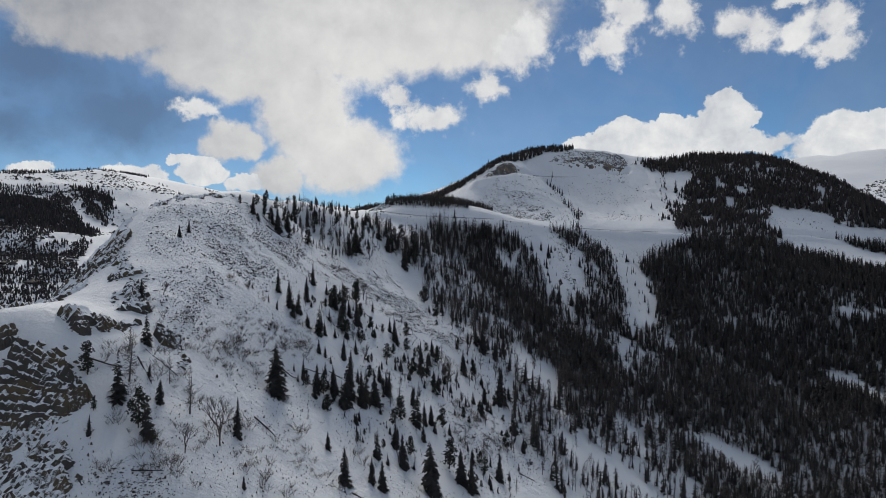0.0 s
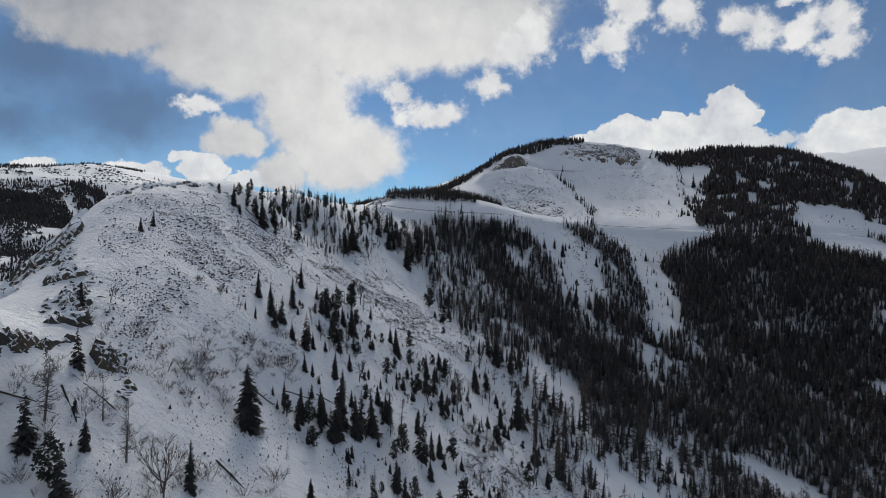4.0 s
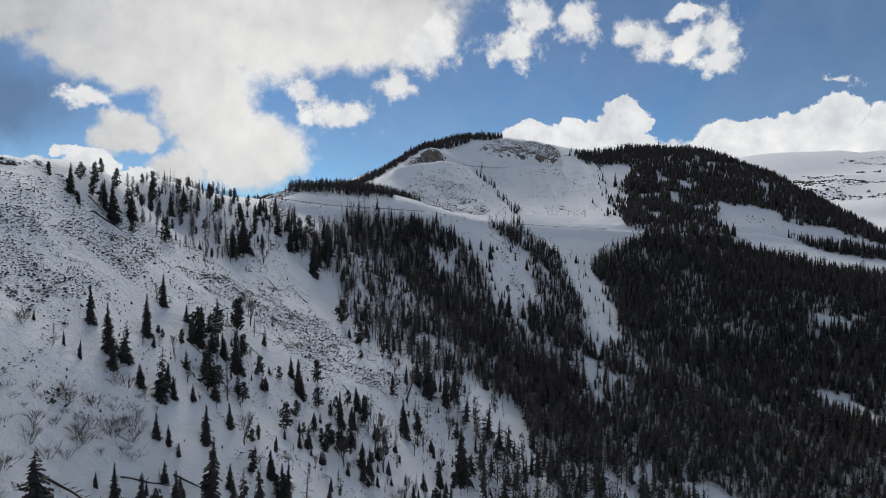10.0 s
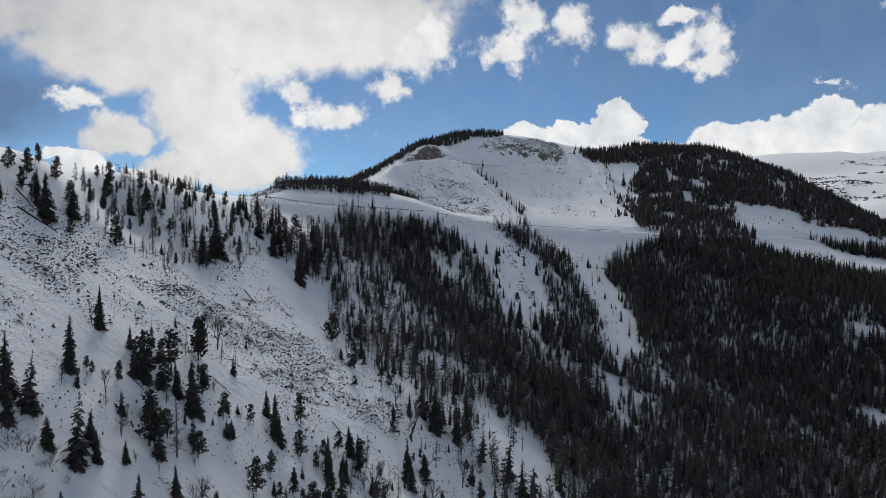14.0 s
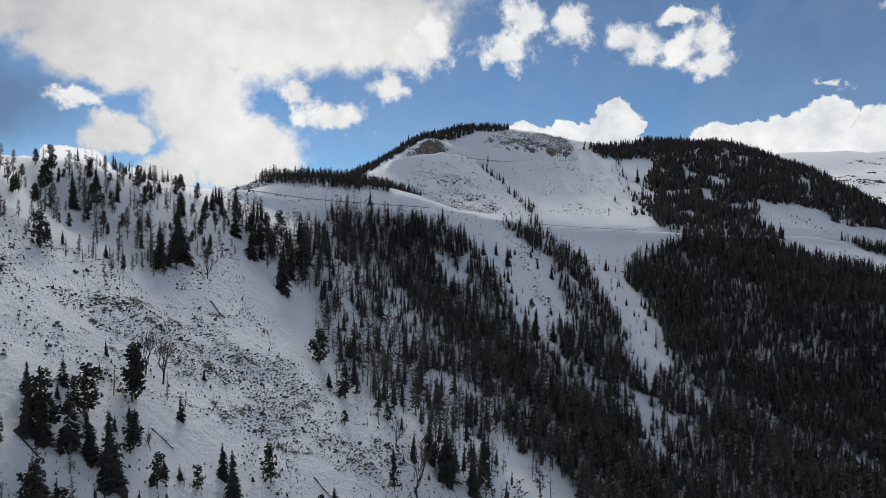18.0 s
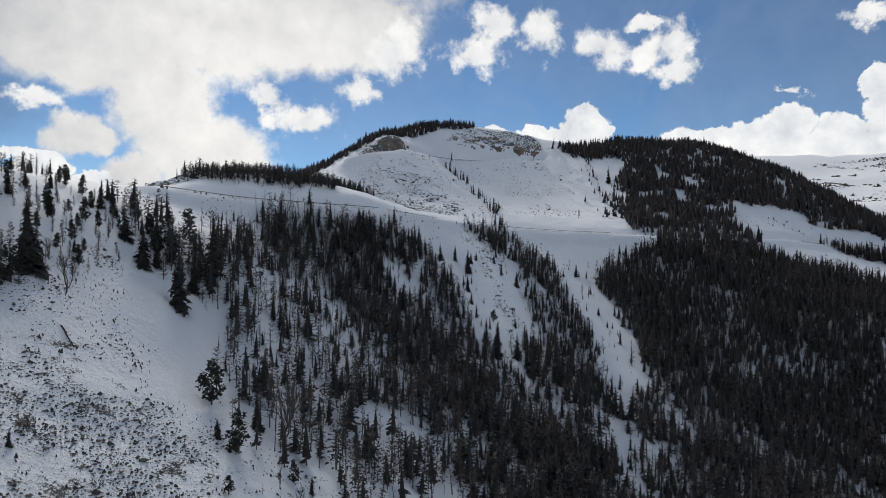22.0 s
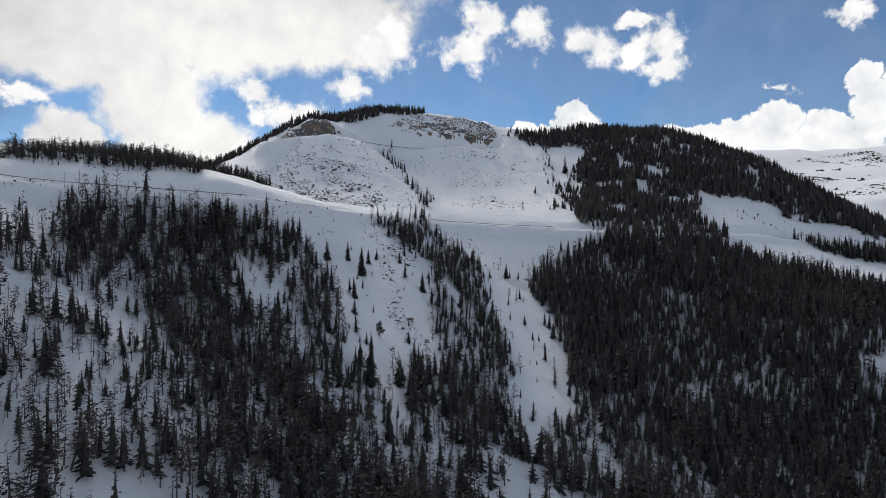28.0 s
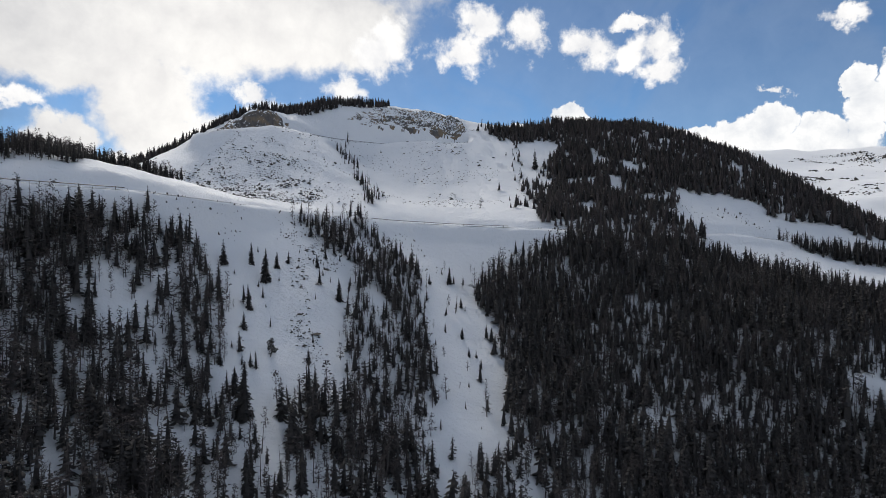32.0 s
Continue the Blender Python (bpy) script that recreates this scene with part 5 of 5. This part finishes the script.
# ---- rock outcrops, boulders ----
def rock_meshes(name, mat, count, seed):
    r = np.random.default_rng(seed)
    out = []
    for _ in range(count):
        bm = bmesh.new()
        pts = r.normal(size=(30, 3))
        pts /= np.linalg.norm(pts, axis=1)[:, None] ** 0.8 * r.uniform(0.95, 1.55, (30, 1))
        for p in pts:
            bm.verts.new(p * (0.85, 0.75, 0.8))
        bmesh.ops.convex_hull(bm, input=bm.verts)
        for v in [v for v in bm.verts if not v.link_faces]:
            bm.verts.remove(v)
        me = bpy.data.meshes.new(name)
        bm.to_mesh(me)
        bm.free()
        me.materials.append(mat)
        out.append(me)
    return out


BROWN_ROCKS = rock_meshes("brown_rock", ROCK, 9, 4)
PALE_ROCKS = rock_meshes("pale_rock", PALE_ROCK, 7, 6)


def rock_face(name, poly, res, lift, step, ramp, mat, seed, parent):
    """A terraced rock surface over the outline: flat ledges and steep broken risers."""
    p = np.array(poly, float)
    lo, hi = p.min(0) - 2, p.max(0) + 2
    gx, gy = np.meshgrid(np.arange(lo[0], hi[0], res), np.arange(lo[1], hi[1], res))
    r = np.random.default_rng(seed)
    x, y = gx.ravel() + r.uniform(-0.3, 0.3, gx.size) * res, gy.ravel() + r.uniform(-0.3, 0.3, gx.size) * res
    edge = np.full(len(x), 1e9)
    for a, c in zip(p, np.roll(p, -1, 0)):
        t = np.clip(((x - a[0]) * (c[0] - a[0]) + (y - a[1]) * (c[1] - a[1])) / (((c - a) ** 2).sum() + 1e-9), 0, 1)
        edge = np.minimum(edge, np.hypot(x - a[0] - t * (c[0] - a[0]), y - a[1] - t * (c[1] - a[1])))
    edge = np.where(inside(poly, x, y), edge, -edge) + fbm(x, y, step * 4, 3, seed) * step * 8 - step * 0.4
    z0 = ground(x, y)
    h = z0 + lift * smooth(0, step * ramp, edge) * (0.75 + 1.3 * fbm(x, y, step * 6, 3, seed + 1)) + fbm(x, y, step * 2.4, 3, seed + 2) * step * 1.3
    s = step * (0.75 + 0.5 * value_noise(x / (step * 9), y / (step * 9), seed + 3))
    k = np.floor(h / s)
    z = s * (k + smooth(0.68, 1.0, h / s - k)) + fbm(x, y, step * 0.6, 2, seed + 5) * step * 0.35
    z = np.where(edge < 0, z0 - 0.6, np.maximum(z, z0 - 0.4))
    ny, nx = gx.shape
    i = (np.arange(ny - 1)[:, None] * nx + np.arange(nx - 1)[None]).ravel()
    f = np.c_[i, i + 1, i + nx + 1, i + nx]
    f = f[(edge[f] > -0.2).any(1)]
    used = np.unique(f)
    back = np.zeros(len(x), int)
    back[used] = np.arange(len(used))
    v = np.c_[x, y, z][used] - np.array(parent.location)
    me = mesh_from(name, v, back[f], [mat])
    ob = new(name, me)
    ob.parent = parent
    return ob


def outcrop(label, poly, gap, size, meshes, rng, strike, sink=0.1, flat=0.5, clump=0.3, face=None):
    """Broken ledges of rock that crop out of the snow inside the outline. face: grid, lift, height of a ledge, width of the border in ledges."""
    p = np.array(poly, float)
    base = p.mean(0)
    t = tagged(new("rock_outcrop"), label, "rock")
    t.location = (base[0], base[1], float(ground(base[:1], base[1:])[0]))
    if face:
        rock_face("rock_face", poly, *face, meshes[0].materials[0], int(abs(base[0])), t)
    x, y = scatter(poly, gap, rng, [], clump, 7, 40)
    z = ground(x, y)
    for i in range(min(len(x), 130)):
        ob = new("rock", meshes[int(rng.integers(len(meshes)))])
        ob.parent = t
        s = rng.uniform(*size)
        turn = Euler((rng.uniform(-0.25, 0.25), rng.uniform(-0.3, 0.3), radians(strike) + rng.uniform(-0.6, 0.6)))
        ob.matrix_basis = Matrix.LocRotScale((x[i] - t.location.x, y[i] - t.location.y, z[i] - s * (sink + 0.2) - t.location.z), turn, (s * rng.uniform(0.8, 1.6), s * rng.uniform(0.6, 1.1), s * flat * rng.uniform(0.7, 1.4)))
    return t


rng = np.random.default_rng(31)
outcrop("brown layered cliff broken by snowy ledges", [(-84, 112), (-82, 118), (-77, 122), (-72, 122), (-66, 115), (-64, 108), (-72, 106), (-80, 107)], 3.2, (0.4, 1.0), BROWN_ROCKS, rng, 5, 0.0, 0.9, 0.35, (0.33, 2.0, 1.5, 1.3))
outcrop("brown rock ledges below the cliff with snow between", [(-86, 108), (-74, 111), (-66, 110), (-61, 105), (-58, 95), (-58, 84), (-72, 80), (-88, 94)], 2.4, (0.35, 0.9), BROWN_ROCKS, rng, 60, 0.1, 0.8, 0.35, (0.4, 1.5, 1.2, 1.3))
outcrop("low dark rock band along the ridge edge", [(-79, 126), (-74, 125), (-69, 130), (-65, 138), (-60, 139), (-62, 145), (-69, 143), (-74, 134), (-80, 131)], 3.0, (0.4, 0.9), BROWN_ROCKS, rng, 20, 0.3, 0.7, 0.45, (0.35, 2.0, 1.5, 1.2))
outcrop("dark broken rocks on the shoulder of the ridge", [(-94, 184), (-80, 166), (-71, 150), (-73, 144), (-80, 155), (-96, 174)], 2.6, (0.4, 0.9), BROWN_ROCKS, rng, 50, 0.1, 0.6, 0.45, (0.45, 1.2, 1.1, 1.3))
outcrop("dark rocks on the outer edge of the ridge", [(-114, 192), (-100, 198), (-95, 178), (-89, 146), (-87, 130), (-94, 126), (-102, 150), (-110, 172)], 3.2, (0.5, 1.1), BROWN_ROCKS, rng, 80, 0.1, 0.6, 0.45, (0.55, 1.5, 1.5, 1.3))
outcrop("dark rocks along the ridge crest", [(-98, 200), (-90, 224), (-80, 239), (-72, 238), (-84, 222), (-92, 204)], 2.6, (0.35, 0.8), BROWN_ROCKS, rng, 50, 0.15, 0.6, 0.5, (0.5, 0.9, 1.0, 1.3))
outcrop("snow-dusted rocks on the brow of the ridge", [(-104, 184), (-94, 190), (-88, 182), (-92, 168), (-100, 170)], 2.2, (0.5, 1.3), BROWN_ROCKS, rng, 60, 0.1, 0.8, 0.4, (0.5, 1.8, 1.4, 1.3))
outcrop("dark jagged rocks beside a fir on the ridge", [(-80, 160), (-76, 162), (-70, 153), (-68, 143), (-74, 139)], 2.0, (0.5, 1.3), BROWN_ROCKS, rng, 40, 0.1, 0.9, 0.4, (0.45, 1.8, 1.3, 1.3))
outcrop("dark rock ribs running down the slope", [(-64, 142), (-60, 144), (-54, 138), (-55, 134)], 1.8, (0.4, 1.0), BROWN_ROCKS, rng, 60, 0.1, 0.8, 0.4, (0.4, 1.0, 0.9, 1.3))
outcrop("pale grey pyramid of rock above the road", [(36, 540), (50, 564), (60, 568), (76, 562), (64, 548), (50, 538)], 4.0, (0.8, 1.8), PALE_ROCKS, rng, 30, 0.2, 0.8, 0.35, (0.6, 3.0, 1.6, 5.0))
outcrop("pale and ochre rock band below the summit", [(102, 610), (120, 636), (150, 648), (182, 646), (190, 630), (176, 618), (146, 616), (124, 612)], 4.0, (0.8, 2.4), PALE_ROCKS, rng, 20, 0.2, 0.8, 0.35, (0.6, 3.0, 1.5, 5.0))
outcrop("small dark rocks on the snow face", [(152, 588), (160, 596), (172, 600), (176, 594), (164, 586)], 3.0, (0.8, 1.9), BROWN_ROCKS, rng, 20, 0.2, 0.9, 0.4)
outcrop("rocky cut bank of the knob above the road", [(-46, 372), (-40, 390), (-30, 396), (-8, 406), (-4, 398), (-24, 386), (-36, 368)], 2.8, (0.5, 1.1), BROWN_ROCKS, rng, 40, 0.2, 0.6, 0.45, (0.5, 1.0, 1.2, 1.3))


# ---- road ----
def road(name, line, label):
    d = np.gradient(line[:, :2], axis=0)
    d /= np.linalg.norm(d, axis=1)[:, None]
    side = np.c_[-d[:, 1], d[:, 0]]
    rows = []
    for off, up in ((-3.3, 0.02), (-2.9, 0.12), (2.9, 0.12), (3.3, 0.02)):
        rows.append(np.c_[line[:, :2] + side * off, line[:, 2] + up])
    n = len(line)
    v = np.concatenate(rows)
    i = np.arange(n - 1)
    f = np.concatenate([np.c_[i + k * n, i + 1 + k * n, i + 1 + (k + 1) * n, i + (k + 1) * n] for k in range(3)])
    tagged(new(name, mesh_from(name, v, f, [SNOW], flat=False)), label, "road", kind="structure")
    return side


def guard_rail(line, side, off, label, every=4):
    t = tagged(new("guard_rail"), label, "guard rail")
    t.location = line[0]
    p = np.c_[line[:, :2] + side * off, line[:, 2]]
    q = p - line[0]
    pieces = [rod(a + (0, 0, 0.62), c + (0, 0, 0.62), 0.11, 0.11, 4) for a, c in zip(q[:-1], q[1:])]
    v, f = join(pieces)
    part("rail", mesh_from("rail", v, f, [RAIL_STEEL]), t)
    v, f = rod((0, 0, -0.5), (0, 0, 0.8), 0.1, 0.1, 4)
    post = mesh_from("post", v, f, [RAIL_STEEL])
    for a in q[::every]:
        ob = part("post", post, t)
        ob.location = a
    return t


side = road("road", ROAD_LINE, "snow-covered mountain road cut across the slope")
guard_rail(ROAD_LINE[:42], side[:42], -3.0, "dark steel guard rail beside the snowy road")
guard_rail(ROAD_LINE[88:118], side[88:118], -3.0, "dark steel guard rail beside the snowy road")
side = road("upper_road", UPPER_ROAD_LINE, "snow-covered upper road below the summit rocks")
guard_rail(UPPER_ROAD_LINE[4:], side[4:], -3.0, "dark steel guard rail beside the upper road")


# ---- fallen logs ----
def make_log(seed):
    def build():
        r = np.random.default_rng(seed)
        t = thing("fallen_log", "", "log")
        pieces, at = [], np.array((-0.5, 0.0, 0.0))
        for k in range(5):
            to = np.array((-0.3 + 0.2 * k, r.uniform(-0.018, 0.018), r.uniform(-0.004, 0.016)))
            pieces.append(rod(at, to, 0.026 - 0.003 * k, 0.023 - 0.003 * k, 6))
            at = to
        v, f = join(pieces)
        part("trunk", mesh_from("log_trunk", v, f, [LOG_WOOD]), t)
        pieces = []
        for _ in range(9):
            a, x0 = r.uniform(-0.4, 3.5), r.uniform(-0.1, 0.48)
            pieces.append(rod((x0, 0, 0.03), (x0 + 0.06, math.cos(a) * 0.09, 0.03 + abs(math.sin(a)) * 0.09), 0.007, 0.003))
        v, f = join(pieces)
        tagged(part("crown", mesh_from("log_crown", v, f, [LOG_WOOD]), t, "broken side limbs"), kind="stuff")
        return t
    return build


LOGS = [(-50, 106, 5), (-38, 134, 7), (-41, 160, 8), (-34, 168, 7), (-28.5, 172, 6.5), (-26, 166, 7), (-31, 165, 6), (-66, 122, 7), (-60, 126, 8), (-58, 131, 7), (-36, 205, 5), (-28, 263, 5),
        (-62, 232, 8), (-66, 236, 6), (-26, 218, 4), (12, 170, 5), (20, 160, 6), (24, 178, 5), (-16, 128, 6), (-6, 228, 4)]
rng = np.random.default_rng(41)
log_makers = [make_log(90 + k) for k in range(4)]
for k in range(4):
    proto = tagged(log_makers[k](), "weathered grey fallen log half sunk in snow", group="fallen logs on the near slope")
    poses = []
    for x, y, h in LOGS[k::4]:
        a = rng.uniform(-0.9, 0.5)
        dx, dy = math.cos(a) * h / 2, math.sin(a) * h / 2
        e = ground([x - dx, x + dx], [y - dy, y + dy])
        turn = Euler((0, -math.atan2(e[1] - e[0], h), a))
        poses.append(Matrix.LocRotScale((x, y, e.mean() + 0.05), turn, (h, h, h)))
    for m in poses[1:]:
        copy_thing(proto, m)
    proto.matrix_basis = poses[0]


# ---- dry grass and far rocks ----
def tufts(name, label, x, y, size, rng):
    """Tufts of dry grass: three crossed blades each."""
    z = ground(x, y)
    n = len(x)
    v = np.empty((n, 9, 3))
    for k in range(3):
        a = rng.uniform(0, 6.283, n)
        w, h = size * rng.uniform(0.3, 0.55, n), size * rng.uniform(0.7, 1.2, n)
        dx, dy = np.cos(a) * w, np.sin(a) * w
        v[:, 3 * k] = np.c_[x - dx, y - dy, z - 0.05]
        v[:, 3 * k + 1] = np.c_[x + dx, y + dy, z - 0.05]
        v[:, 3 * k + 2] = np.c_[x + dx * rng.uniform(-1, 1, n), y + dy * rng.uniform(-1, 1, n), z + h]
    f = np.arange(n * 9).reshape(-1, 3)
    tagged(new(name, mesh_from(name, v.reshape(-1, 3), f, [TWIGS])), label, "grass", kind="stuff")


rng = np.random.default_rng(51)
x, y = scatter([(-90, 200), (-60, 245), (-30, 290), (30, 235), (34, 190), (10, 150), (-20, 105), (-50, 88), (-64, 100), (-58, 135), (-74, 160)], 0.95, rng, [], 0.5, 7, 61)
x2, y2 = scatter([(-44, 330), (-36, 356), (-12, 374), (20, 394), (52, 412), (80, 432), (112, 450), (128, 430), (88, 424), (60, 402), (30, 386), (-4, 368), (-20, 344)], 1.9, rng, [], 0.5, 9, 62)
x3, y3 = scatter([(134, 434), (176, 448), (226, 462), (300, 474), (330, 462), (300, 490), (262, 500), (236, 478), (180, 462)], 2.2, rng, [], 0.5, 9, 66)
x, y = np.r_[x, x2, x3], np.r_[y, y2, y3]
tufts("grass", "dry brown grass tips standing out of the snow", x, y, (rng.gamma(2.0, 0.07, len(x)) + 0.06) * np.where(y > 320, 2.2, 1.0), rng)
# bands of rock on the far hills: long streaks along the slope
x, y = scatter([(700, 900), (860, 900), (1020, 960), (1330, 1180), (1330, 1400), (1150, 1420), (1000, 1300), (820, 1200), (720, 1120)], 5.5, rng)
u, v = (x - y) * 0.7071, (x + y) * 0.7071
keep = (fbm(u / 1.7, v, 90, 4, 63) + fbm(x, y, 22, 3, 64) * 0.6 > 0.05) & (rng.random(len(x)) < 0.8)
x, y = x[keep], y[keep]
scree("far_rocks", "dark rock bands on a distant snowy mountain", x, y, rng.gamma(2.0, 0.75, len(x)) + 0.6, rng)
x, y = scatter(FAR_SLOPE, 3.0, rng)
x2, y2 = scatter([(-820, 1080), (-640, 1160), (-450, 1100), (-400, 820), (-440, 760), (-660, 900)], 6, rng)
x, y = np.r_[x, x2], np.r_[y, y2]
u, v = (x + y) * 0.7071, (x - y) * 0.7071
keep = fbm(u, v / 2.2, 30, 4, 67) > -0.07
x, y = x[keep], y[keep]
scree("valley_rocks", "dark broken rocks on a distant snowy slope", x, y, rng.gamma(2.0, 0.6, len(x)) + 0.5, rng)
